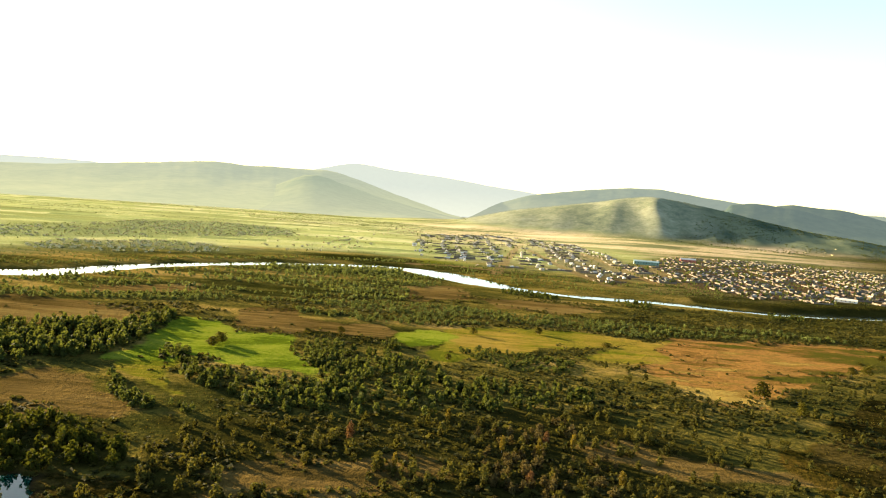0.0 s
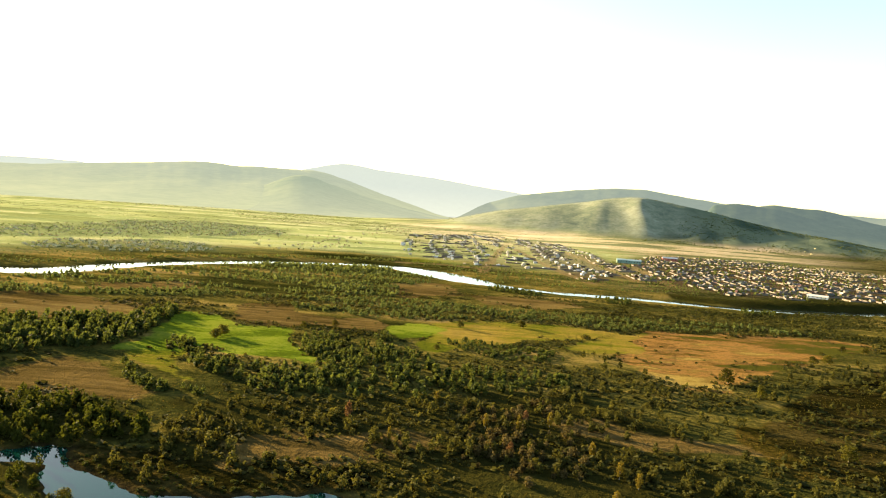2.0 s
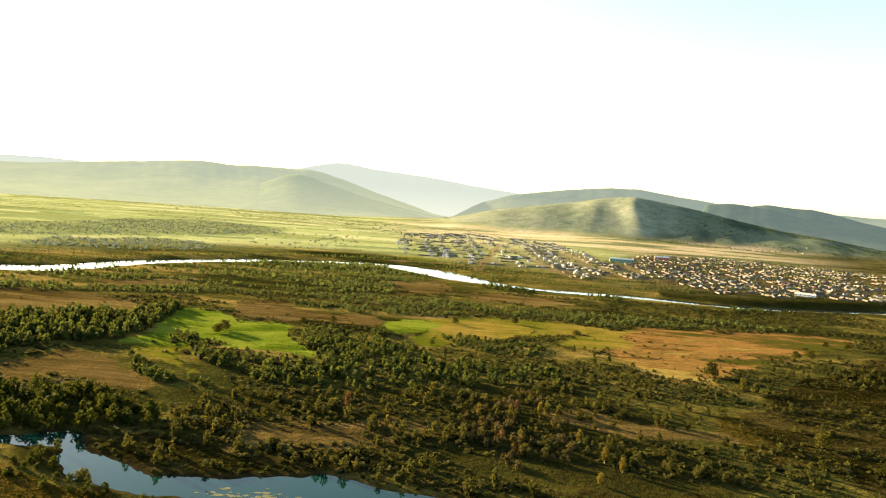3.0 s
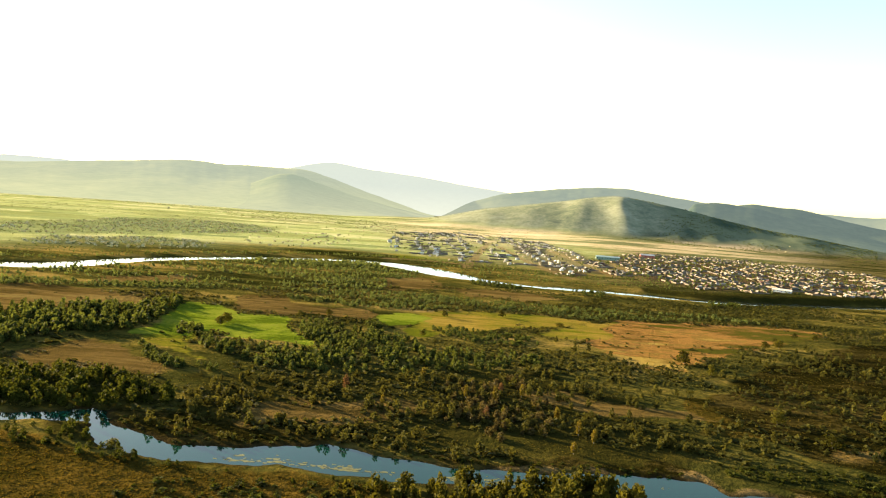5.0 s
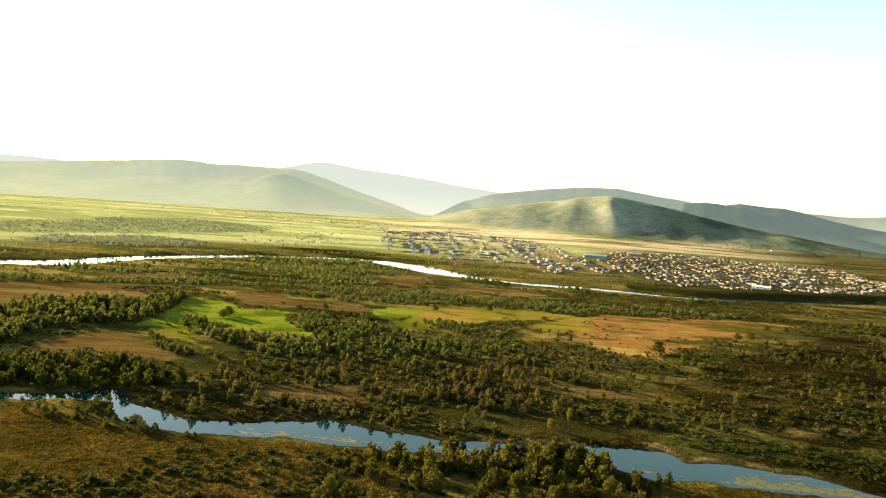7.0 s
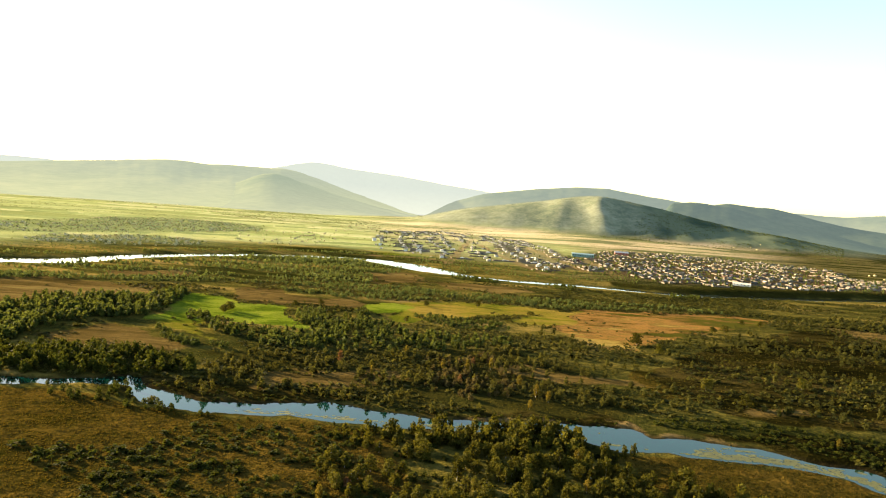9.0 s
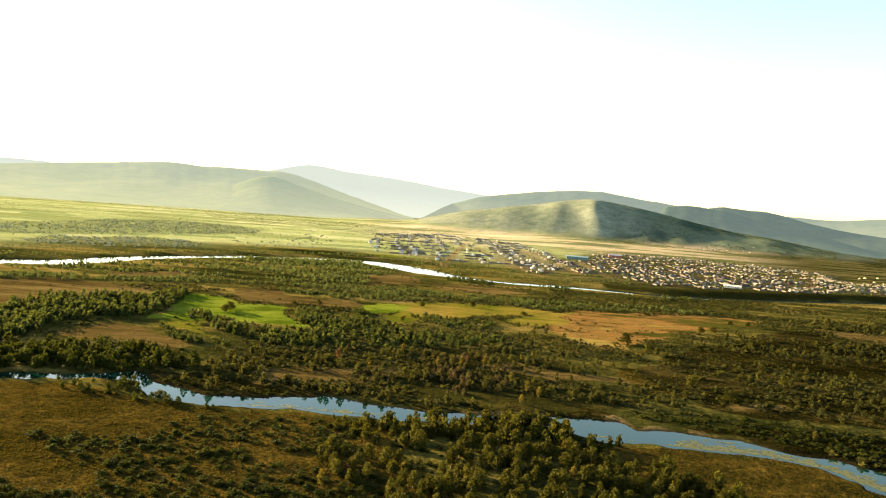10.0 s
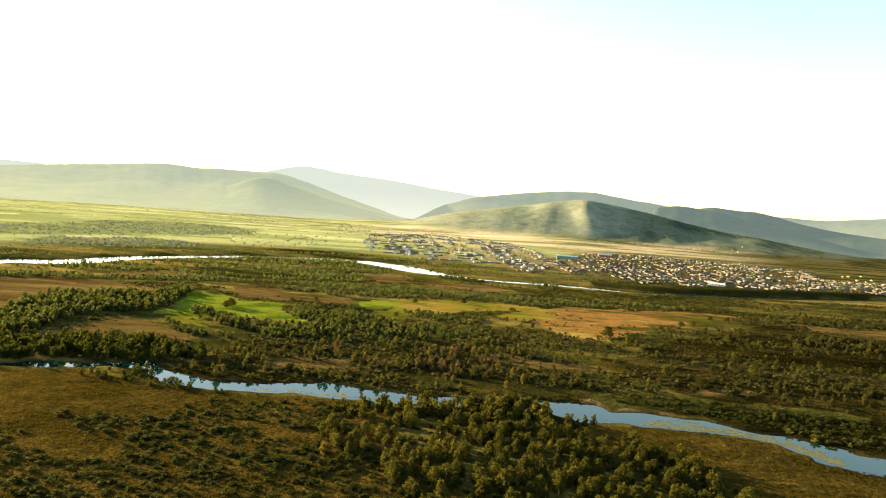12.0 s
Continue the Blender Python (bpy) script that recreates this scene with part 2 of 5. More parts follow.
GROUND = ground_material()
RIVER_WATER = water_material("river_water", (0.02, 0.028, 0.024), 0.03, 1.6)
POND_WATER = water_material("still_dark_water", (0.002, 0.023, 0.016), 0.02, 1.29)
LEAF = leaf_material("green_leaves", (0.009, 0.012, 0.002), (0.076, 0.070, 0.010), True)
LEAF_GROVE = leaf_material("green_leaves_of_the_grove", (0.009, 0.012, 0.002), (0.076, 0.070, 0.010))
LEAF_FAR = leaf_material("green_leaves_of_the_woods", (0.008, 0.016, 0.006), (0.072, 0.085, 0.018))
# paler leaves for distant plants: haze and sunlit tops put into the colour
LEAF_BANK = leaf_material("hazed_green_willow_leaves", (0.017, 0.028, 0.010), (0.112, 0.133, 0.038))
LEAF_SCRUB = leaf_material("scrub_leaves", (0.009, 0.014, 0.005), (0.071, 0.066, 0.014))
# darker leaves; on the steep river bank they also paint its shade
LEAF_DARK = leaf_material("dark_bush_leaves", (0.007, 0.011, 0.002), (0.046, 0.052, 0.008))
LEAF_RED = leaf_material("reddish_autumn_leaves", (0.059, 0.033, 0.016), (0.132, 0.069, 0.030), True)
LEAF_BROWN = leaf_material("brown_withered_leaves", (0.020, 0.017, 0.007), (0.083, 0.065, 0.025))
LEAF_YELLOW = leaf_material("yellowing_leaves", (0.066, 0.051, 0.008), (0.132, 0.099, 0.015), True)
GRASS = leaf_material("dry_grass_blades", (0.024, 0.019, 0.003), (0.064, 0.044, 0.008), False, 0.35)
GRASS_LIGHT = leaf_material("golden_grass_blades", (0.033, 0.029, 0.005), (0.099, 0.076, 0.016), False, 0.35)
ALGAE = plain_material("yellow_green_algae", (0.032, 0.038, 0.006), (0.079, 0.084, 0.014), 1.2, 0.9, 0.2)
BARK = plain_material("grey_brown_bark", (0.05, 0.038, 0.026), (0.16, 0.13, 0.10), 0.3, 0.9, 0.5)
BIRCH_BARK = plain_material("pale_birch_bark", (0.18, 0.16, 0.13), (0.55, 0.52, 0.47), 0.4, 0.8, 0.3)

# ---- plan of the land, in metres ----
RIVER = smooth_line([(-562, 505), (-503, 557), (-464, 613), (-452, 651), (-424, 666), (-398, 678), (-385, 703), (-366, 766), (-331, 826), (-286, 877), (-249, 914), (-171, 958), (-121, 982), (-84, 971), (-38, 938), (7, 879), (47, 843), (93, 822), (130, 811), (178, 822), (224, 817), (269, 812), (319, 798), (403, 815), (498, 849), (603, 890), (743, 948), (924, 1002)], 2)
RIVER_HALF = [22, 22, 22, 22, 22, 22, 20, 16, 14, 13, 13, 12, 12, 20, 30, 26, 12, 8, 12, 13, 14, 12, 11, 11, 10, 10, 10, 10]
POND = [(-231, 219), (-209, 224), (-195, 227), (-179, 237), (-166, 237), (-145, 243), (-133, 250), (-124, 251), (-122, 240), (-112, 234), (-102, 229), (-83, 219), (-65, 221), (-46, 226), (-30, 232), (-21, 229), (-9, 224), (5, 222), (18, 219), (34, 219), (48, 220), (62, 222), (76, 224), (92, 225), (106, 224), (113, 213), (130, 215), (145, 211), (158, 208), (168, 200), (179, 193), (191, 190), (200, 183), (209, 176), (212, 169), (220, 168), (242, 153), (269, 131)] + [(240, 122), (210, 150), (204, 152), (196, 153), (191, 156), (187, 161), (186, 167), (183, 173), (181, 180), (170, 185), (160, 190), (148, 192), (135, 192), (124, 194), (114, 198), (98, 194), (90, 198), (82, 205), (73, 210), (61, 213), (47, 211), (33, 205), (20, 205), (6, 205), (-8, 205), (-21, 206), (-32, 208), (-43, 210), (-62, 208), (-76, 207), (-90, 209), (-101, 212), (-112, 218), (-124, 237), (-142, 236), (-168, 229), (-192, 222), (-205, 218), (-226, 212)]
FIELDS = {
    "green": [[(-180, 397), (-186, 433), (-197, 494), (-193, 516), (-165, 516), (-144, 485), (-111, 484), (-95, 446), (-84, 422), (-67, 397), (-74, 384), (-88, 398), (-110, 399), (-124, 404), (-137, 420), (-155, 406), (-169, 399)], [(-48, 524), (-32, 548), (-7, 545), (-8, 500), (-26, 472), (-41, 475)]],
    "olive": [[(-166, 378), (-169, 408), (-171, 433), (-157, 408), (-141, 378), (-128, 368), (-114, 347), (-97, 338), (-112, 338), (-134, 340), (-155, 364)], [(-16, 549), (23, 582), (63, 586), (93, 589), (134, 573), (101, 535), (59, 508), (32, 483), (13, 465), (-6, 448), (-26, 469), (-13, 498)], [(77, 494), (134, 569), (153, 578), (125, 484), (92, 482)], [(-99, 1124), (34, 1173), (23, 1082), (-72, 1042)]],
    "brown": [[(49, 314), (75, 328), (95, 318), (129, 320), (145, 299), (113, 297), (71, 300)], [(-219, 320), (-209, 351), (-198, 370), (-179, 374), (-153, 345), (-142, 326), (-110, 321), (-132, 307), (-172, 303), (-196, 303)], [(-373, 521), (-336, 548), (-296, 544), (-253, 543), (-216, 520), (-226, 477), (-256, 468), (-282, 446), (-294, 422), (-271, 376), (-283, 337), (-332, 359), (-397, 481)], [(-203, 296), (-197, 301), (-178, 283), (-187, 281)], [(-173, 565), (-161, 582), (-134, 589), (-110, 552), (-65, 543), (-41, 528), (-49, 498), (-79, 500), (-110, 499), (-138, 492), (-156, 501)], [(-79, 264), (-64, 279), (-32, 286), (-19, 296), (4, 290), (-16, 269), (-43, 257), (-67, 250)], [(16, 736), (72, 741), (121, 735), (141, 701), (82, 677), (29, 684)], [(394, 587), (447, 585), (521, 588), (471, 515), (413, 528), (388, 542)], [(180, 271), (208, 273), (208, 266), (179, 260)], [(-80, 780), (-8, 818), (9, 725), (-50, 686)], [(-315, 621), (-251, 678), (-232, 640), (-299, 585)]],
    "dry": [[(132, 561), (164, 592), (262, 619), (328, 638), (354, 610), (332, 565), (262, 520), (200, 455), (154, 402), (127, 406), (116, 446), (106, 487)]],
    "meadow": [[(-201, 211), (-188, 216), (-150, 222), (-107, 205), (-73, 200), (-10, 198), (2, 160), (25, 120), (40, 75), (-113, 62), (-182, 124)], [(95, 186), (124, 192), (150, 190), (172, 183), (182, 165), (202, 150), (223, 138), (180, 88), (136, 106), (130, 132), (111, 148), (93, 159)], [(131, 329), (193, 367), (265, 371), (292, 344), (324, 322), (283, 261), (234, 273), (165, 267), (130, 284)]],
    "darkened_sedge": [[(-123, 250), (-96, 256), (-72, 246), (-28, 255), (18, 231), (63, 230), (105, 234), (114, 219), (74, 226), (34, 222), (18, 222), (-12, 227), (-31, 234), (-66, 223), (-84, 221), (-103, 231), (-118, 239)], [(120, 231), (150, 224), (187, 228), (263, 231), (298, 207), (251, 150), (223, 171), (202, 186), (180, 196), (159, 211), (146, 213)], [(156, 337), (213, 423), (310, 517), (405, 595), (690, 683), (298, 207), (263, 231), (219, 244), (183, 246), (158, 265), (149, 300)]],
    "sand": [[(107, 231), (115, 220), (134, 220), (148, 215), (158, 209), (144, 208), (129, 212), (111, 210), (105, 220)], [(34, 222), (48, 224), (71, 225), (69, 217), (47, 213), (33, 213)]],
}
ROADS = [[(33, 972), (56, 1233), (91, 1601), (164, 2267)], [(115, 1536), (133, 1250), (150, 1075), (174, 929)], [(225, 1579), (241, 1208), (251, 987)], [(302, 1264), (295, 1062), (285, 940)], [(-89, 1021), (-34, 1038), (34, 1017)], [(420, 1490), (622, 1359), (705, 1166), (847, 1118)]]
WOODS = {   # outline, trees a hectare, least and greatest height, clearings from 0 to 1
    "left": ([(-289, 412), (-282, 446), (-247, 470), (-211, 475), (-205, 527), (-190, 502), (-185, 430), (-185, 398), (-222, 370), (-221, 304), (-240, 271), (-298, 326), (-267, 347)], 430, 4.0, 7.8, 0.16),
    "pond": ([(-240, 261), (-211, 287), (-193, 283), (-169, 296), (-137, 300), (-120, 292), (-105, 276), (-104, 256), (-126, 254), (-168, 242), (-197, 231), (-223, 227)], 420, 4.0, 8.5, 0.12),
    "middle": ([(-97, 345), (-66, 388), (-94, 452), (-76, 478), (-25, 431), (5, 407), (62, 410), (73, 386), (-1, 343), (-52, 332), (-84, 331)], 270, 3.0, 6.8, 0.42),
    "band": ([(-155, 628), (-55, 666), (48, 653), (144, 652), (276, 665), (358, 611), (324, 636), (265, 628), (165, 596), (132, 576), (94, 598), (46, 594), (-44, 554), (-124, 566)], 460, 1.5, 3.8, 0.36),
    "bank": ([(-458, 570), (-385, 640), (-352, 733), (-240, 879), (-80, 931), (-25, 846), (-56, 682), (-153, 619), (-239, 577), (-375, 525), (-412, 503)], 330, 1.6, 4.4, 0.50),
    "lines": ([(-417, 510), (-394, 555), (-355, 584), (-297, 581), (-222, 629), (-192, 609), (-239, 577), (-312, 554), (-375, 525), (-410, 500)], 330, 1.8, 3.8, 0.2),
    "right": ([(94, 495), (116, 443), (152, 397), (204, 454), (334, 559), (354, 618), (739, 790), (298, 224), (267, 236), (219, 244), (176, 252), (130, 258), (111, 323), (73, 386)], 115, 1.8, 5.6, 0.46),
    "scrub": ([(-112, 311), (-52, 329), (72, 382), (111, 323), (123, 256), (105, 234), (63, 225), (18, 224), (-13, 230), (-37, 235), (-80, 223), (-114, 240), (-97, 259)], 230, 1.8, 6.5, 0.42),
    "hedge": ([(-166, 366), (-147, 336), (-129, 320), (-113, 317), (-100, 315), (-103, 324), (-119, 330), (-130, 332), (-144, 347), (-160, 365)], 520, 2.2, 5.0, 0.1),
    "clump": ([(-162, 413), (-150, 398), (-134, 393), (-138, 408), (-153, 426), (-164, 428)], 520, 2.4, 4.6, 0.05),
    "corner": ([(-92, 435), (-79, 414), (-60, 405), (-46, 410), (-52, 427), (-70, 439), (-90, 451)], 420, 3.0, 6.2, 0.1),
    "edge": ([(-133, 375), (-119, 361), (-101, 349), (-83, 350), (-59, 348), (-40, 358), (-45, 386), (-66, 379), (-83, 376), (-103, 378), (-118, 379), (-131, 387)], 300, 3.5, 7.2, 0.15),
    "island": ([(-3, 487), (9, 461), (32, 443), (62, 444), (80, 457), (69, 476), (45, 483), (16, 494)], 560, 1.6, 3.6, 0.12),
    "row": ([(-50, 478), (-38, 429), (-13, 427), (-1, 435), (-14, 438), (-31, 446), (-41, 489)], 420, 2.2, 5.5, 0.15),
    "grove": ([(-34, 165), (-30, 183), (-8, 198), (33, 204), (73, 219), (87, 190), (91, 159), (121, 158), (133, 140), (135, 110), (118, 87), (18, 69), (2, 118), (-18, 142)], 280, 4.0, 8.8, 0.34),
    "shore": ([(6, 204), (33, 206), (74, 216), (88, 194), (108, 187), (102, 177), (83, 179), (58, 186), (12, 182)], 120, 4.5, 8.0, 0.2),
    "terrace": ([(-93, 1060), (43, 1088), (150, 981), (289, 992), (374, 940), (347, 859), (259, 867), (135, 851), (39, 870), (-40, 978)], 190, 1.0, 3.0, 0.45),
    "steep": ([(273, 963), (356, 914), (494, 933), (668, 1005), (986, 1106), (936, 1043), (611, 904), (451, 835), (324, 813), (244, 836)], 260, 0.6, 1.5, 0.3),
    "far bank": ([(-556, 627), (-480, 698), (-412, 759), (-351, 879), (-265, 973), (-94, 1073), (-89, 1025), (-178, 1000), (-257, 943), (-344, 862), (-403, 739), (-470, 681), (-532, 595)], 260, 1.4, 3.2, 0.2),
    "screen": ([(-244, 891), (-214, 916), (-165, 929), (-117, 952), (-88, 940), (-83, 889), (-156, 874), (-204, 871), (-240, 857)], 330, 2.6, 4.6, 0.05),
    "reeds": ([(42, 816), (91, 799), (98, 777), (53, 795)], 300, 2.0, 4.0, 0.1),
    "willows": ([(140, 801), (199, 808), (195, 786), (141, 778)], 200, 2.0, 4.0, 0.3),
    "shade": ([(324, 788), (472, 829), (458, 798), (312, 753)], 260, 1.0, 2.2, 0.2),
    "break": ([(35, 783), (62, 773), (86, 761), (90, 801), (64, 814), (38, 821)], 420, 2.0, 3.8, 0.05),
    "gap": ([(158, 749), (185, 750), (193, 789), (166, 788)], 420, 2.0, 3.6, 0.05),
    "ford": ([(299, 748), (336, 751), (352, 790), (312, 782)], 420, 1.8, 3.4, 0.05),
    "arm": ([(-211, 211), (-189, 218), (-166, 226), (-140, 231), (-124, 234), (-121, 229), (-163, 221), (-207, 205)], 420, 1.0, 2.4, 0.35),
    "near arm": ([(-152, 220), (-139, 221), (-125, 218), (-112, 213), (-91, 209), (-80, 205), (-90, 202), (-104, 201), (-122, 206), (-136, 208), (-144, 209)], 460, 1.4, 4.2, 0.22),
    "bend": ([(-134, 228), (-124, 234), (-112, 219), (-112, 212), (-126, 215)], 420, 2.5, 5.5, 0.05),
    "shoreline": ([(-111, 217), (-101, 211), (-89, 208), (-75, 206), (-62, 206), (-42, 208), (-21, 204), (-20, 199), (-41, 202), (-60, 199), (-78, 196), (-94, 200), (-108, 207)], 260, 0.8, 2.4, 0.42),
    "withered": ([(13, 329), (50, 353), (67, 294), (53, 252), (28, 248), (13, 271)], 210, 1.8, 5.0, 0.30),
    "far plain": ([(-787, 929), (-759, 1349), (-570, 1915), (-193, 2100), (-101, 1151), (-298, 976), (-495, 721), (-567, 642)], 6, 1.2, 2.6, 0.45),
    "over": ([(1052, 2185), (2344, 3209), (1055, 1356), (857, 1336), (814, 1651)], 5, 1.2, 2.6, 0.4),
}
YARDS = [[(306, 1376), (452, 1618), (597, 1665), (750, 1677), (816, 1563), (908, 1473), (793, 1214), (935, 1236), (1009, 1224), (854, 1012), (703, 986), (639, 970), (518, 927), (487, 938), (436, 899), (347, 887), (284, 975), (255, 1010), (215, 1051), (233, 1229)], [(148, 1577), (294, 1529), (257, 1144), (188, 940), (153, 1010), (135, 1252)]]
MIDDLE = [(-153, 1830), (20, 2080), (149, 1960), (240, 1850), (300, 1516), (239, 1105), (180, 943), (131, 1082), (60, 1018), (-39, 1145), (-105, 1184)]
FAR_VILLAGE = [[(-796, 1116), (-771, 1264), (-752, 1412), (-761, 1608), (-655, 1718), (-507, 1706), (-399, 1618), (-377, 1434), (-434, 1282), (-497, 1175), (-565, 1059), (-635, 958), (-669, 936)], [(-557, 884), (-572, 990), (-519, 1020), (-482, 1095), (-408, 1096), (-342, 1025), (-374, 922), (-422, 889), (-484, 876), (-522, 852)]]
LANE = math.atan2(-513, 37)      # the village's lanes run this way
CENTRE = (12.0, -40.0)
HILL = [(-9.0, 0), (-2.6, 11), (-0.97, 30), (2.23, 76), (4.52, 95), (9.04, 134), (10.81, 155), (12.78, 169), (14.94, 157), (17.78, 134), (19.89, 110), (21.94, 90), (23.94, 71), (25.84, 62), (27.7, 50), (29.5, 35), (31.86, 20), (36, -4)]   # azimuth and height of the crest
SPURS = [(13.3, 15.4, 1.0, 27), (10.4, 8.6, 1.0, 12), (6.6, 3.2, 1.3, 8), (3.2, 0.6, 1.3, 5), (16.6, 19.2, 0.9, 11), (19.4, 22.4, 1.0, 11), (22.4, 26.4, 1.1, 10), (25.6, 29.6, 1.2, 8)]   # azimuth at the crest and at the foot, width, height


def crest(profile, azimuth):
    """The crest's height, rounded between the given points."""
    xs, ys = [p[0] for p in profile], [p[1] for p in profile]
    return sum(np.interp(azimuth + k * 0.35, xs, ys) for k in (-2, -1, 0, 1, 2)) / 5


RIVER_WIDE = np.array([w for w in np.interp(np.linspace(0, 1, len(RIVER)), np.linspace(0, 1, len(RIVER_HALF)), RIVER_HALF)])


def river_distance(x, y):
    """Metres from the water's edge (negative in the water), and the side: positive is the village's."""
    x, y = np.asarray(x, float), np.asarray(y, float)
    best, side = np.full(x.shape, 1e9), np.zeros(x.shape)
    for i, ((ax, ay), (bx, by)) in enumerate(zip(RIVER, RIVER[1:])):
        dx, dy = bx - ax, by - ay
        u = np.clip(((x - ax) * dx + (y - ay) * dy) / (dx * dx + dy * dy), 0, 1)
        d = np.hypot(x - ax - u * dx, y - ay - u * dy) - RIVER_WIDE[i] * (1 - u) - RIVER_WIDE[i + 1] * u
        near = d < best
        best = np.where(near, d, best)
        side = np.where(near, np.sign(dx * (y - ay) - dy * (x - ax)), side)
    return best, side


def az_of(x, y):
    return np.degrees(np.arctan2(x - CENTRE[0], y - CENTRE[1]))


def height(x, y, full=False):
    x, y = np.asarray(x, float), np.asarray(y, float)
    rough = (fractal(x, y, 60, 3) - 0.5) * 1.6 + (vnoise(x, y, 5, 8) - 0.5) * 0.5
    d, side = river_distance(x, y)
    d = d + (vnoise(x, y, 14, 5) - 0.5) * 5
    r, az = np.hypot(x - CENTRE[0], y - CENTRE[1]), np.degrees(np.arctan2(x - CENTRE[0], y - CENTRE[1]))
    terrace = np.where(side > 0, step(2, 22, d) * (2.0 + 4.0 * step(100, 500, x)), 0)
    hz = crest(HILL, az)
    u = np.clip((r - 1750) / (2950 - 1750), 0, 1.6)
    v = np.clip((u - 0.58) / 0.42, 0, 1)         # the steep part above the apron
    swing = az + 1.7 * (fractal(x, y, 420, 4, 3) - 0.5)
    spurs = 0
    for top_az, foot_az, wide, tall in SPURS:
        spurs = spurs + tall * np.exp(-((swing - foot_az - (top_az - foot_az) * np.clip(u, 0, 1)) / (wide * (1.25 - 0.35 * np.clip(u, 0, 1)))) ** 2)
    folds = fractal(az * 50, r * 0.5, 120, 21, 4) - 0.5
    rise = np.where(u < 1, 0.11 * u + 0.89 * (1.55 * v ** 1.25 - 0.55 * v ** 3), np.cos(np.clip(u - 1, 0, 0.6) * 2.6))
    hill = np.maximum(hz, 0) * rise * 0.97 + np.where(u < 1, (0.6 * spurs + 8 * folds) * np.sin(np.pi * v) * step(0, 60, hz), 0)
    spurs = 0.7 + spurs / 60
    hill = np.where((az > -20) & (az < 50), hill, 0)
    z = rough * step(0, 14, np.abs(d)) * (1 - step(1500, 2500, r)) + terrace + hill
    p = np.full(x.shape, -99.0)
    near = (y < 420) & (y > -50)
    p[near] = edge_distance(POND, x[near], y[near])
    p = p + (vnoise(x, y, 7, 15) - 0.5) * 3.5 + (vnoise(x, y, 3, 16) - 0.5) * 1.5
    z = np.where(d < 6, z * step(-2, 6, d) - 2.4 * (1 - step(-6, 6, d)), z)
    z = np.where(p > -7, z * step(1, 7, -p) - 1.7 * step(-5, 4, p), z)
    if not full:
        return z
    bed = np.maximum(1 - step(-3, 1.5, d), step(-4.5, 0.0, p))
    return z, bed, step(0.50, 0.74, u + (spurs - 0.7) * 0.3 + 0.22 * (fractal(x, y, 260, 41) - 0.5)) * (az > -20) * step(4, 30, hill), d, side, r
WATER = -0.75


def cover_weight(polys, x, y, soft=5.0):
    w = np.zeros(x.shape)
    for poly in polys:
        px, py = [p[0] for p in poly], [p[1] for p in poly]
        m = (x > min(px) - 30) & (x < max(px) + 30) & (y > min(py) - 30) & (y < max(py) + 30)
        if m.any():
            e = edge_distance(poly, x[m], y[m]) + (vnoise(x[m], y[m], 30, 30) - 0.5) * 16 + (vnoise(x[m], y[m], 9, 31) - 0.5) * 9
            w[m] = np.maximum(w[m], step(-soft, soft, e))
    return w


def plots_of_plain(x, y):
    """The far plain's long fields: a tone for each, and metres to its long edge."""
    u, v = x * math.cos(0.25) + y * math.sin(0.25), -x * math.sin(0.25) + y * math.cos(0.25)
    v = v + 40 * vnoise(x, y, 380, 91) + 6 * vnoise(x, y, 40, 92)
    row = np.floor(v / 62)

    def chance(a, b):
        h = np.sin(a * 91.7 + b * 47.3) * 24634.6
        return h - np.floor(h)
    cell = np.floor((u + 500 * chance(row, 1)) / (110 + 240 * chance(row, 2)))
    edge = np.abs(v / 62 - row - 0.5)
    return chance(row * 1.7, cell), (0.5 - edge) * 62, chance(row, 5)


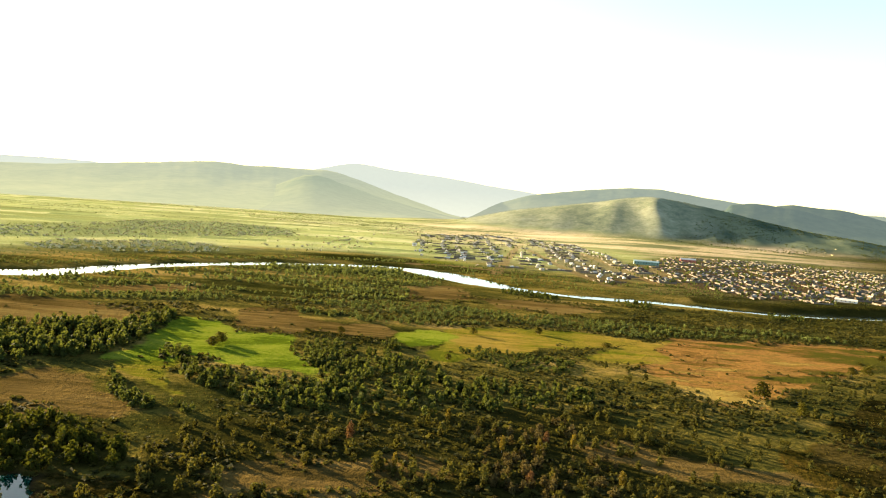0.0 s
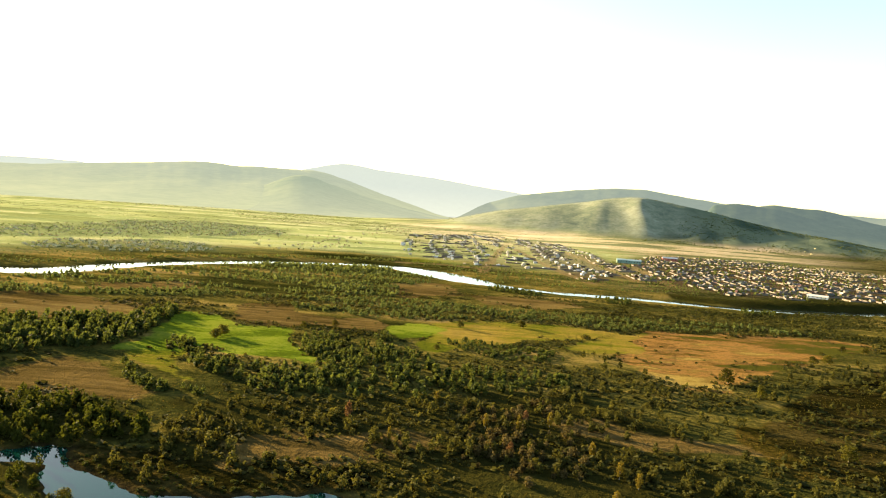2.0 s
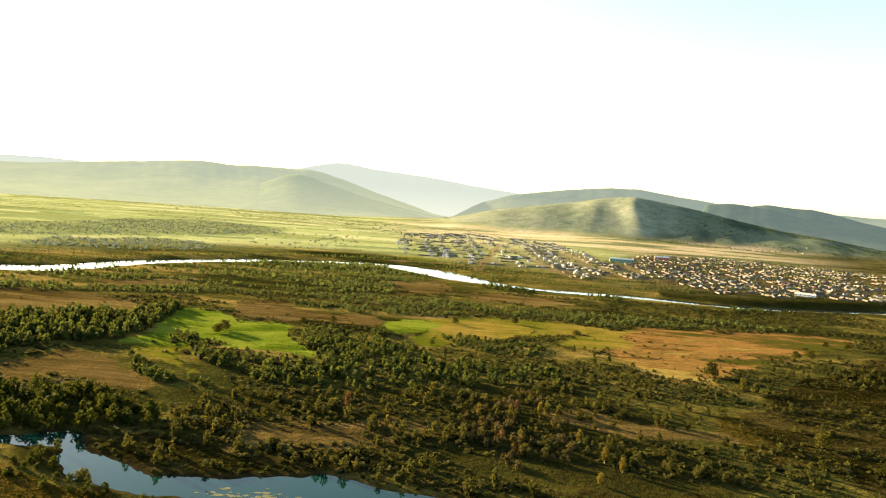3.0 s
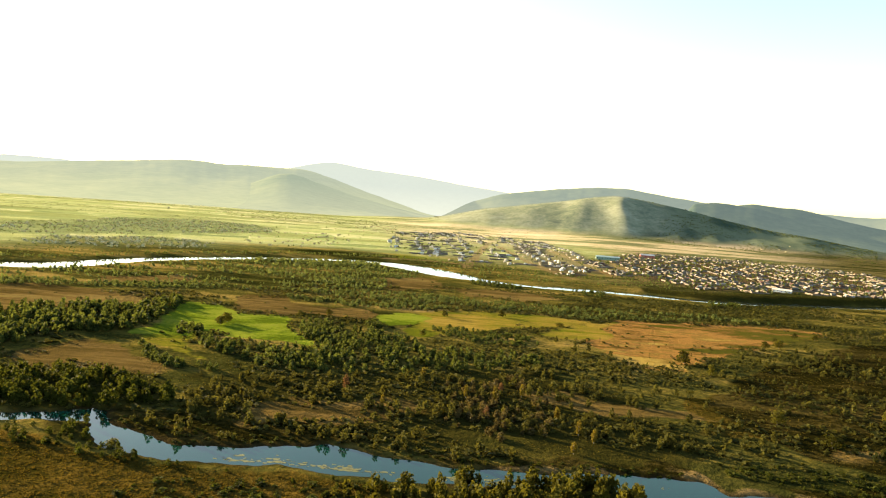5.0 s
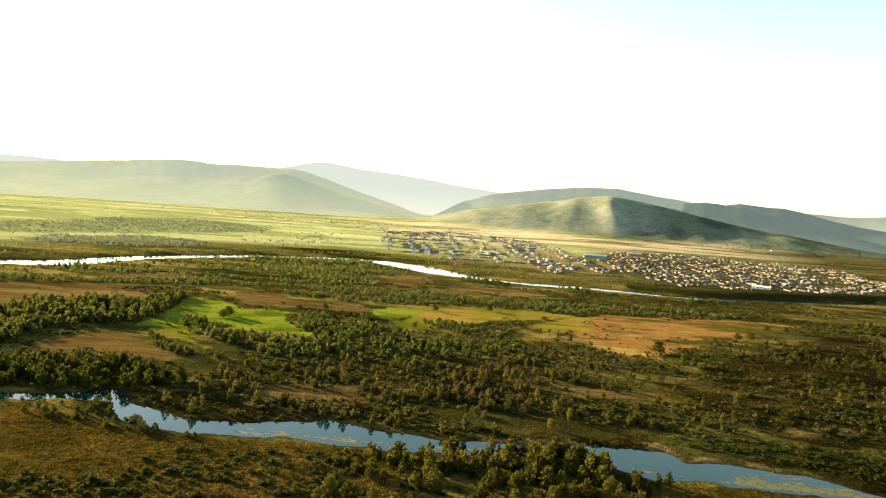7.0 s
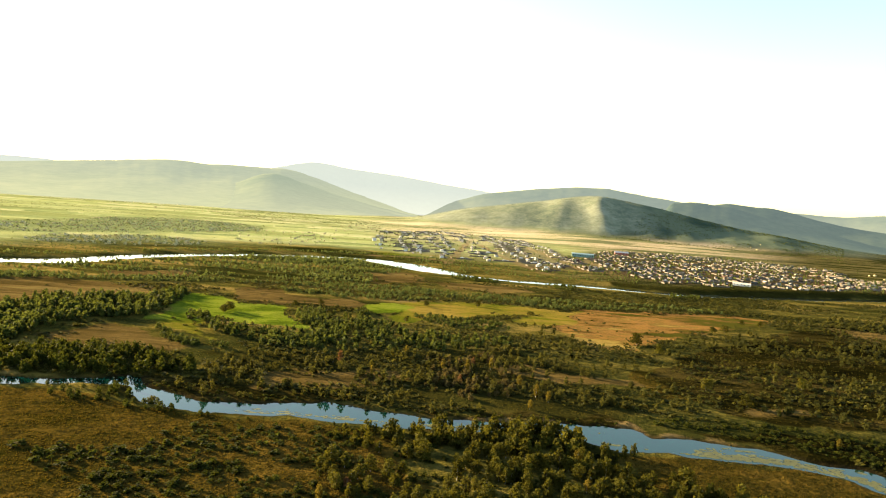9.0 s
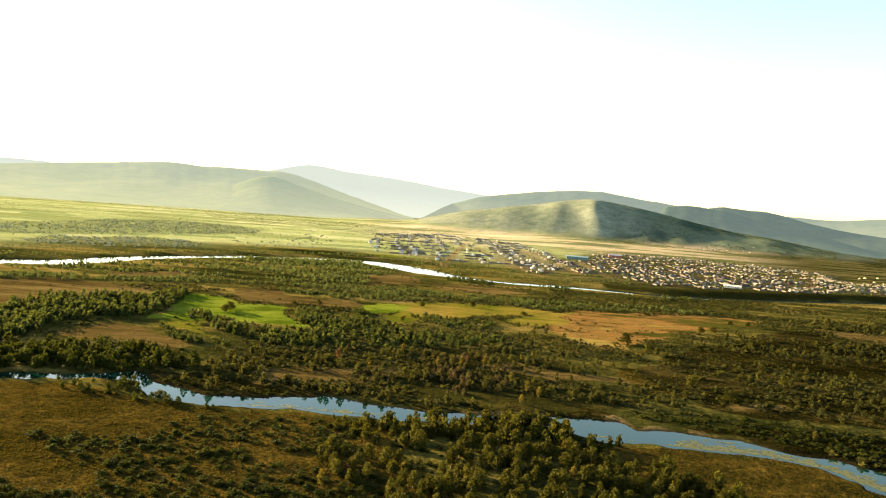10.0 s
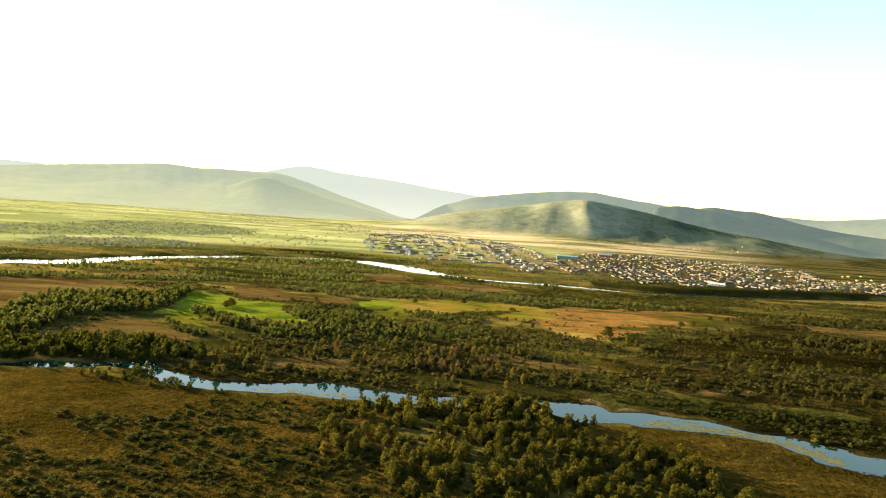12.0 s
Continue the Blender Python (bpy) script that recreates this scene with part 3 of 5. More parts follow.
# ---- the ground: one sheet out to the hills ----
def build_ground():
    az = np.r_[np.arange(-43, 43, 0.22), np.arange(43, 317, 4.0)]
    rings = np.r_[0.5, np.geomspace(60, 4750, 430)]
    A, R = np.meshgrid(np.radians(az), rings)
    x, y = CENTRE[0] + R * np.sin(A), CENTRE[1] + R * np.cos(A)
    x, y = x.ravel(), y.ravel()
    z, bed, hill, d, side, r = height(x, y, True)
    values = {"bed": bed, "hill": hill, "foot": step(1500, 2000, r + 300 * (fractal(x, y, 300, 52) - 0.5)) * step(-9, -1, az_of(x, y)) * (1 - step(0.0, 0.6, hill)) * (1 - step(20, 30, az_of(x, y)))}
    for key in ("green", "olive", "brown", "dry", "meadow", "sand", "darkened_sedge"):
        values[key] = cover_weight(FIELDS[key], x, y)
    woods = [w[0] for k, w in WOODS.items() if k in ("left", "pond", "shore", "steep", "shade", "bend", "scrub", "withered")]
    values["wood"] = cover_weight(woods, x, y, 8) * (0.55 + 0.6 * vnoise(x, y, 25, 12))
    # tones darken past this bearing, where the painted haze is left out
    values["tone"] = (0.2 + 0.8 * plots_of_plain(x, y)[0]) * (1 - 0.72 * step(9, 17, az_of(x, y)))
    values["shaded_flank"] = hill * step(14, 18, az_of(x, y) + 5 * (fractal(x, y, 300, 55) - 0.5))
    values["gardens"] = cover_weight(FAR_VILLAGE, x, y, 25) * (0.6 + 0.4 * vnoise(x, y, 45, 56))
    along = np.cos(LANE) * x + np.sin(LANE) * y
    across = -np.sin(LANE) * x + np.cos(LANE) * y
    beds = step(0.42, 0.58, fractal(across * 0.35, along * 2.2, 40, 58, 3))      # garden beds and yards in strips
    values["yard"] = np.maximum(cover_weight(YARDS, x, y, 12), cover_weight([MIDDLE], x, y, 25) * (0.10 + 0.5 * beds))
    values["plain"] = np.where(side > 0, step(60, 320, d + 220 * (fractal(x, y, 160, 53) - 0.5)), 0) * (r > 500)
    values["pasture"] = np.where(side > 0, step(8, 16, az_of(x, y) + 4 * (fractal(x, y, 250, 54) - 0.5)), 0) * step(20, 60, d)
    road = np.zeros(x.shape)
    for line in ROADS:
        e, _ = line_distance(line, x, y)
        road = np.maximum(road, 1 - step(5, 10, e))
    values["sand"] = np.maximum(values["sand"], road)
    n, k = len(az), len(rings)
    i = np.arange(n * (k - 1)).reshape(k - 1, n)
    j = np.roll(i, -1, axis=1)
    faces = np.stack([i, j, j + n, i + n], -1).reshape(-1, 4)
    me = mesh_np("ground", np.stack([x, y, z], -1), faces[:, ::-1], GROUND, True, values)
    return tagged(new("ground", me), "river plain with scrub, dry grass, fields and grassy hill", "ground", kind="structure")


build_ground()


def water_sheet(name, outline, z, mat, label):
    bm = bmesh.new()
    bm.faces.new([bm.verts.new((px, py, z)) for px, py in outline])
    bmesh.ops.triangulate(bm, faces=bm.faces[:])
    me = bpy.data.meshes.new(name)
    bm.to_mesh(me)
    bm.free()
    if me.polygons[0].normal.z < 0:
        me.flip_normals()
    me.materials.append(mat)
    return tagged(new(name, me), label, "water", kind="structure")


def river_outline():
    left, right = [], []
    for i, (px, py) in enumerate(RIVER):
        ax, ay = RIVER[max(i - 1, 0)]
        bx, by = RIVER[min(i + 1, len(RIVER) - 1)]
        s = math.hypot(bx - ax, by - ay)
        nx, ny, w = -(by - ay) / s, (bx - ax) / s, RIVER_WIDE[i] + 5
        left.append((px + nx * w, py + ny * w))
        right.append((px - nx * w, py - ny * w))
    return left, right


left, right = river_outline()
co = [(*p, WATER) for p in left + right]
n = len(left)
me = mesh_np("river", co, [(i + n, i + n + 1, i + 1, i) for i in range(n - 1)], RIVER_WATER)
tagged(new("river", me), "wide shallow river shining with the pale sky", "river", kind="structure")


def pond_outline():
    """The pond with a margin that the banks cover."""
    out, n = [], len(POND)
    area = sum(a[0] * b[1] - b[0] * a[1] for a, b in zip(POND, POND[1:] + POND[:1]))
    for i in range(n):
        ax, ay = POND[i - 1]
        bx, by = POND[(i + 1) % n]
        s = math.hypot(bx - ax, by - ay) * (1 if area > 0 else -1)
        out.append((POND[i][0] + (by - ay) / s * 4, POND[i][1] - (bx - ax) / s * 4))
    return out


water_sheet("pond", pond_outline(), WATER, POND_WATER, "still backwater pond reflecting the blue sky")


# ---- the distance: ridges far behind the plain ----
def ridge(name, profile, far, foot, mat, label, seed, lumps=0.15):
    """A ridge whose crest stands at that distance, with folded slopes in front and behind."""
    lo, hi = profile[0][0], profile[-1][0]
    az = np.arange(lo, hi, 0.16)
    u = np.linspace(0, 1.15, 40)
    A, U = np.meshgrid(az, u)
    R = foot + (far - foot) * U
    x, y = CENTRE[0] + R * np.sin(np.radians(A)), CENTRE[1] + R * np.cos(np.radians(A))
    lean = A + 1.5 * (U - 1) + 0.5 * (fractal(x, y, 500, seed, 2) - 0.5)
    folds = (fractal(lean * 60, R * 0.42, 300, seed, 4) - 0.5) * 1.3 + 0.5 * (fractal(x, y, 240, seed + 2, 3) - 0.5)
    top = crest(profile, A) + (fractal(A * 80, R * 0, 60, seed + 5) - 0.5) * 5
    top = top * step(lo, lo + 2, A) * (1 - step(hi - 5, hi, A))
    rise = np.where(U < 1, 0.3 * U + 0.7 * U ** 1.7, 1 - (U - 1) * 3)
    z = top * rise * (1 + np.where(U < 1, lumps * folds * np.sin(np.pi * np.clip(U, 0, 1)), 0)) - 3 * (1 - U)
    n, k = len(az), len(u)
    i = (np.arange(k - 1)[:, None] * n + np.arange(n - 1)[None, :]).ravel()
    me = mesh_np(name, np.stack([x, y, z], -1).reshape(-1, 3), np.stack([i, i + 1, i + n + 1, i + n], -1), mat, True)
    return tagged(new(name, me), label, "hill", kind="structure")


# the haze on these hillsides glows from their own materials
RIDGE_LEFT = haze_glow_material("hazy_green_hillside", (0.045, 0.060, 0.030), (0.105, 0.105, 0.050), (0.98, 1.03, 0.70), (0.76, 0.85, 0.70), 0.098)
RIDGE_SPUR = haze_glow_material("hazy_green_spur", (0.035, 0.050, 0.028), (0.085, 0.090, 0.045), (0.98, 1.04, 0.76), (0.66, 0.78, 0.64), 0.090)
RIDGE_FAR = haze_glow_material("hazy_pale_distant_mountain", (0.030, 0.040, 0.030), (0.050, 0.058, 0.042), (1.08, 1.14, 1.00), (0.86, 0.95, 0.90), 0.134)
RIDGE_MID = haze_glow_material("hazy_grey_green_hillside", (0.028, 0.040, 0.028), (0.062, 0.070, 0.042), (0.95, 1.02, 0.80), (0.60, 0.73, 0.68), 0.080)
RIDGE_RIGHT = haze_glow_material("hazy_blue_green_hillside", (0.020, 0.032, 0.024), (0.050, 0.060, 0.038), (0.42, 0.56, 0.52), (0.40, 0.54, 0.55), 0.055)
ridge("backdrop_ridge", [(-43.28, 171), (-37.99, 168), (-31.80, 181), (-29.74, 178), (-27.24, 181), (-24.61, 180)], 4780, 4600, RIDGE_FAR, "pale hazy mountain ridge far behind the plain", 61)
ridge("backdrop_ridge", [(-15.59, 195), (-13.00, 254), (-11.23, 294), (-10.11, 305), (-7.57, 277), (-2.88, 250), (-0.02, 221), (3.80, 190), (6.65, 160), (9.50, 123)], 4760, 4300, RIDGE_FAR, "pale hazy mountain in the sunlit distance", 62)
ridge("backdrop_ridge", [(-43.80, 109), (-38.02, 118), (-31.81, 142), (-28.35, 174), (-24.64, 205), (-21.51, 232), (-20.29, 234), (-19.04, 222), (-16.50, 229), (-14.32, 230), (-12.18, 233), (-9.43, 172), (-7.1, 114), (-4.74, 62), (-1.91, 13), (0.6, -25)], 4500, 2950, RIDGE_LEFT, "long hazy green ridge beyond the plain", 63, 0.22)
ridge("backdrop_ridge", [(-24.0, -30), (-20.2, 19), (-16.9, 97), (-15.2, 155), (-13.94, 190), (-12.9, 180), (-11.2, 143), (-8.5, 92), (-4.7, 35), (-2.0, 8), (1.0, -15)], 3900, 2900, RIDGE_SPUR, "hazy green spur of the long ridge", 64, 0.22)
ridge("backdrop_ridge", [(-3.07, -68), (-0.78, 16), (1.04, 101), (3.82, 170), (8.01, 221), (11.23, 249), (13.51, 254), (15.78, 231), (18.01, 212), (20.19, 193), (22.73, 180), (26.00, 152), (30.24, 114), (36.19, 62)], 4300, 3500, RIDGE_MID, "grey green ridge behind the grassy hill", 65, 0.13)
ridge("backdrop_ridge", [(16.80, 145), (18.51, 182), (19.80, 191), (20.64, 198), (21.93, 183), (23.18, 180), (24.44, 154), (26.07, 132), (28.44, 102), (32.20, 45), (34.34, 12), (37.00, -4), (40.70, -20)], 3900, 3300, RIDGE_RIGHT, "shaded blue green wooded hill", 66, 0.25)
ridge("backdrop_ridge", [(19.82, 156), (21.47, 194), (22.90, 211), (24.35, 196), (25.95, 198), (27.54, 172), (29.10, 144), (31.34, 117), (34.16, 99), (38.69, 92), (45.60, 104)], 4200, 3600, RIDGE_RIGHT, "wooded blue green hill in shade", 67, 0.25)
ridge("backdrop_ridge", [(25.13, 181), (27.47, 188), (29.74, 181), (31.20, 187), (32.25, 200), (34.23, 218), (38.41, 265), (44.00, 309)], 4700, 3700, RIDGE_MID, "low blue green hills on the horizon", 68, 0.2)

# ---- vegetation ----
rng = np.random.default_rng(7)


def crown_template(n, leaf, seed, lean=0.0, slim=1.0, lumps=16):
    """A crown of leaf sprays, one metre high and wide: lumps of sprays round a stem, with gaps between."""
    g = np.random.default_rng(seed)
    t = np.linspace(0.10, 0.92, lumps)
    swell = np.sin(np.pi * (0.13 + 0.81 * t)) ** 0.8 * (1.08 - 0.38 * t)
    turn = g.uniform(0, 6.28) + np.arange(lumps) * 2.4
    reach = swell * g.uniform(0.14, 0.33, lumps)
    centre = np.stack([np.cos(turn) * reach + lean * t, np.sin(turn) * reach, t], -1)
    size = (0.08 + 0.13 * swell) * g.uniform(0.75, 1.2, lumps)
    pick = g.choice(lumps, n, p=size ** 2 / (size ** 2).sum())
    way = g.normal(size=(n, 3))
    way /= np.linalg.norm(way, axis=1)[:, None]
    way[:, 2] = way[:, 2] * 0.9 + 0.12
    at = centre[pick] + way * (size[pick] * g.uniform(0.55, 1.12, n))[:, None] * np.array((slim, slim, 0.85))
    at[:, 2] = np.clip(at[:, 2], 0.03, 1.05)
    nor = way + g.normal(size=(n, 3)) * 0.55
    nor /= np.linalg.norm(nor, axis=1)[:, None]
    a = np.cross(nor, g.normal(size=(n, 3)))
    a /= np.linalg.norm(a, axis=1)[:, None]
    b = np.cross(nor, a)
    s = (leaf * g.uniform(0.6, 1.35, n))[:, None]
    w = g.uniform(0.55, 1.0, n)[:, None]
    quad = np.stack([at - a * s, at - b * s * w + nor * s * 0.25, at + a * s, at + b * s * w - nor * s * 0.2], 1)
    return quad


def trunk_mesh(name, mat, tall=0.62, thick=0.022, seed=0):
    """A tapered, slightly bent trunk with four limbs, one metre high in all."""
    g = random.Random(seed)
    bm = bmesh.new()

    def limb(a, b, r0, r1, bend):
        a, b = Vector(a), Vector(b)
        rows = []
        for k in range(4):
            t = k / 3
            c = a.lerp(b, t) + Vector((bend * math.sin(t * 3.1), bend * 0.6 * math.sin(t * 2.2), 0))
            r = r0 + (r1 - r0) * t
            rows.append([bm.verts.new((c.x + r * math.cos(q * 1.2566), c.y + r * math.sin(q * 1.2566), c.z)) for q in range(5)])
        for lo, hi in zip(rows, rows[1:]):
            for q in range(5):
                bm.faces.new((lo[q], lo[(q + 1) % 5], hi[(q + 1) % 5], hi[q]))
        bm.faces.new(rows[-1])
    limb((0, 0, -0.04), (g.uniform(-.04, .04), g.uniform(-.04, .04), tall + 0.2), thick, thick * 0.35, g.uniform(-.03, .03))
    for k in range(4):
        q, z = k * 1.7 + g.random(), tall * (0.45 + 0.14 * k)
        limb((0, 0, z), (0.2 * math.cos(q), 0.2 * math.sin(q), z + 0.2), thick * 0.5, thick * 0.18, 0.01)
    me = bpy.data.meshes.new(name)
    bm.to_mesh(me)
    bm.free()
    me.materials.append(mat)
    return me


def quads_mesh(name, quads, mat, tint=None):
    n = len(quads)
    return mesh_np(name, quads.reshape(-1, 3), np.arange(n * 4).reshape(n, 4), mat, False, None if tint is None else {"tint": np.repeat(tint, 4)})


# levels of detail: sprays in a crown and their size, by distance
LEVELS = [(300, 0.072), (130, 0.105), (54, 0.16), (13, 0.31)]
SHAPES = [[crown_template(n, s, 40 + 10 * k + j, rng.uniform(-.1, .1), (0.85, 1.1, 1.35, 1.0)[j % 4], 13 + j % 5) for j in range(6)] for k, (n, s) in enumerate(LEVELS)]
BUSHES = [[q * np.array((1.25, 1.25, 0.8)) - np.array((0, 0, 0.06)) for q in row] for row in SHAPES]


def planted(poly, per_hectare, clearings, seed, keep_off=("green", "olive", "brown", "dry", "sand"), lump=26, ragged=26.0, bank=14):
    """Random places in an outline, thinned where noise makes clearings, off fields and water."""
    g = np.random.default_rng(seed)
    px, py = [p[0] for p in poly], [p[1] for p in poly]
    n = int((max(px) - min(px)) * (max(py) - min(py)) / 1e4 * per_hectare)
    x, y = g.uniform(min(px), max(px), n), g.uniform(min(py), max(py), n)
    ok = inside(poly, x, y) & (fractal(x * 0.32, y + x * 0.2, lump, seed, 3) > clearings)
    x, y = x[ok], y[ok]
    bad = np.zeros(len(x), bool)
    for key in keep_off:
        for f in FIELDS[key]:
            fx, fy = [p[0] for p in f], [p[1] for p in f]
            m = (x > min(fx)) & (x < max(fx)) & (y > min(fy)) & (y < max(fy))
            if m.any():     # bushes stray over the fields' edges
                bad[m] |= edge_distance(f, x[m], y[m]) > ragged * (0.2 if key in ("green", "olive") else 1.0) * np.clip(vnoise(x[m], y[m], 16, 57) - 0.25, 0, 1)
    bad |= inside(POND, x, y)
    d, _ = river_distance(x, y)
    bad |= d < np.where(vnoise(x, y, 45, 58) > 0.4, bank, min(bank, 2))
    return x[~bad], y[~bad]


def plant_mesh(name, x, y, tall, wide, shapes, mat, seed, sink=0.0):
    """Many plants in one mesh."""
    g = np.random.default_rng(seed)
    z = height(x, y) - sink
    reach = np.hypot(x - 15, y + 90)
    level = np.digitize(reach, (255, 430, 760))
    out, tint = [], []
    own = np.clip(g.normal(0.42, 0.28, len(x)) + (fractal(x, y, 70, 77) - 0.5) * 0.7, 0, 1)
    kind = g.integers(0, len(shapes[0]), len(x))
    turn = g.uniform(0, 6.283, len(x))
    for k in range(len(shapes)):
        for j in range(len(shapes[0])):
            m = (level == k) & (kind == j)
            if not m.any():
                continue
            q = shapes[k][j]
            c, s = np.cos(turn[m])[:, None, None], np.sin(turn[m])[:, None, None]
            w, h = wide[m][:, None, None], tall[m][:, None, None]
            X = (q[None, :, :, 0] * c - q[None, :, :, 1] * s) * w + x[m][:, None, None]
            Y = (q[None, :, :, 0] * s + q[None, :, :, 1] * c) * w + y[m][:, None, None]
            Z = q[None, :, :, 2] * h + z[m][:, None, None]
            out.append(np.stack([X, Y, Z], -1).reshape(-1, 4, 3))
            tint.append(np.repeat(own[m], len(q)))
    return quads_mesh(name, np.concatenate(out), mat, np.concatenate(tint))


TREE_LABELS = {
    "left": ("woodland", "dense green wood of broadleaf trees beside the fields"),
    "pond": ("woodland", "dark dense trees leaning over the pond's edge"),
    "middle": ("woodland", "broken belt of green trees round the meadow"),
    "band": ("thicket", "dense band of green willow bushes"),
    "bank": ("thicket", "scattered willow bushes on the grassy river bank"),
    "lines": ("hedgerow", "dark lines of bushes between the fields"),
    "right": ("scrubland", "scattered trees and bushes on rough grass"),
    "scrub": ("scrubland", "mixed scrub with thin trees and bushes"),
    "grove": ("grove", "loose grove of young green trees near the pond"),
    "shore": ("grove", "row of green trees along the pond's shore"),
    "terrace": ("thicket", "low bushes below the village"),
    "steep": ("thicket", "dark bushes on the steep river bank"),
    "far bank": ("thicket", "dark bushes along the far river bank"),
    "far plain": ("hedgerow", "single trees and hedges among far fields"),
    "screen": ("thicket", "dense willows hiding the river's bend"),
    "reeds": ("thicket", "willow bushes at the river's edge"),
    "willows": ("thicket", "low willows along the narrow river"),
    "shade": ("thicket", "low bushes on the near river bank"),
    "arm": ("thicket", "low bushes along the pond's narrow arm"),
    "bend": ("grove", "clump of dark trees at the pond's bend"),
    "shoreline": ("thicket", "low dark bushes along the pond's near bank"),
    "withered": ("thicket", "grey brown withered thicket of thin trees"),
    "over": ("hedgerow", "single bushes on the far pasture"),
    "near arm": ("thicket", "dark bushes on the meadow's edge by the pond"),
    "break": ("thicket", "willow bushes hiding the narrow river"),
    "gap": ("thicket", "willow bushes leaning over the narrow river"),
    "ford": ("thicket", "dark willows at the river's narrow bend"),
    "hedge": ("hedgerow", "curved row of dark bushes between two fields"),
    "clump": ("thicket", "clump of dark bushes standing in the green field"),
    "corner": ("grove", "dense dark trees at the green field's corner"),
    "edge": ("grove", "tall green trees along the green field's edge"),
    "island": ("thicket", "low dark bushes on the olive meadow"),
    "row": ("hedgerow", "row of dark trees across the meadow"),
}
IN_FIELDS = ("hedge", "clump", "corner", "edge", "island", "row")
NEAR_TREES = []     # the trees that the camera passes nearest stand as things of their own
for number, (key, (poly, dense, low, high, clear)) in enumerate(WOODS.items()):
    x, y = planted(poly, dense, clear, 100 + number, () if key in IN_FIELDS else ("green", "olive", "brown", "dry", "sand"), bank=-2 if key in ("break", "gap", "ford") else 14)
    g = np.random.default_rng(200 + number)
    tall = low + (high - low) * g.beta(2, 2.4, len(x))
    if key in ("right", "scrub", "bank", "far plain"):
        tall = np.where(g.random(len(x)) < 0.45, tall * 0.55, tall)
    wide = tall * g.uniform(0.62, 1.0, len(x)) * np.where(tall < 4, 1.4, 1.0)
    if key == "grove":
        tall = tall * (0.6 + 0.4 * step(-40, 25, x))
        wide = wide * (0.75 + 0.25 * step(-40, 25, x))
    if key in ("grove", "shore"):
        near = y < 178
        for i in np.nonzero(near)[0]:
            NEAR_TREES.append((x[i], y[i], tall[i], wide[i] * 1.05))
        x, y, tall, wide = x[~near], y[~near], tall[~near], wide[~near]
    name, label = TREE_LABELS[key]
    if len(x):
        tagged(new(name, plant_mesh(name, x, y, tall, wide, SHAPES, LEAF_BROWN if key == "withered" else LEAF_BANK if key in ("band", "bank", "lines", "far plain", "far bank", "terrace", "screen") else LEAF_GROVE if key in ("grove", "shore") else LEAF_SCRUB if key in ("right", "scrub") else LEAF_DARK if key in ("near arm", "arm", "bend", "steep", "shade", "pond", "shoreline") else LEAF_FAR, 300 + number)), label, name, kind="stuff")

# hedges along the far fields' edges
g = np.random.default_rng(451)
x, y = g.uniform(-1500, 900, 420000), g.uniform(700, 2900, 420000)
tone, edge, own = plots_of_plain(x, y)
d, side = river_distance(x, y)
az = az_of(x, y)
ok = (edge < 2.5) & (own < 0.2) & (side > 0) & (d > 30) & (az > -36) & (az < 6) & (vnoise(x, y, 90, 17) > 0.35)
x, y = x[ok], y[ok]
tall = g.uniform(0.7, 1.5, len(x))
tagged(new("hedgerow", plant_mesh("hedgerow", x, y, tall, tall * 1.8, SHAPES, LEAF_BANK, 452)), "thin green hedges along the far fields", "hedgerow", kind="stuff")

# dark bushes and small woods on the shaded side of the hill
g = np.random.default_rng(461)
turn, far = np.radians(g.uniform(13.5, 31, 4200)), g.uniform(2380, 2960, 4200)
x, y = CENTRE[0] + far * np.sin(turn), CENTRE[1] + far * np.cos(turn)
ok = fractal(x * 0.6, y, 150, 62, 4) + 0.10 * step(15, 20, np.degrees(turn)) > 0.56
x, y = x[ok], y[ok]
tall = g.uniform(0.8, 2.4, len(x))
tagged(new("hill_scrub", plant_mesh("hill_scrub", x, y, tall, tall * 2.2, SHAPES, LEAF_BANK, 462)), "dark bushes in patches on the grassy hillside", "scrub", kind="stuff")

# low scrub everywhere on the plain
OPEN = [(-298, 326), (-353, 487), (-235, 565), (-62, 742), (237, 774), (703, 850), (316, 228), (221, 151), (176, 216), (110, 242), (5, 226), (-119, 252), (-202, 239), (-245, 239)]
x, y = planted(OPEN, 700, 0.47, 401, lump=36)
g = np.random.default_rng(402)
tall = g.uniform(0.6, 2.4, len(x))
tagged(new("low_scrub", plant_mesh("low_scrub", x, y, tall, tall * g.uniform(0.9, 1.7, len(x)), BUSHES[2:] + BUSHES[3:] + BUSHES[3:], LEAF_SCRUB, 403, 0.1)), "low olive scrub and willow bushes on rough grass", "scrub", kind="stuff")
NEAR = [(-178, 169), (-139, 154), (-86, 162), (-85, 182), (-66, 193), (-14, 196), (-4, 160), (14, 122), (68, 105), (147, 108), (115, 79), (-102, 51)]
x, y = planted(NEAR, 820, 0.485, 404, lump=44)
g = np.random.default_rng(405)
tall = g.uniform(0.8, 2.6, len(x))
tagged(new("low_bushes", plant_mesh("low_bushes", x, y, tall, tall * g.uniform(1.0, 1.7, len(x)), BUSHES[1:] + BUSHES[3:], LEAF_DARK, 406, 0.1)), "low rounded bushes on the near meadow", "bush", kind="stuff")


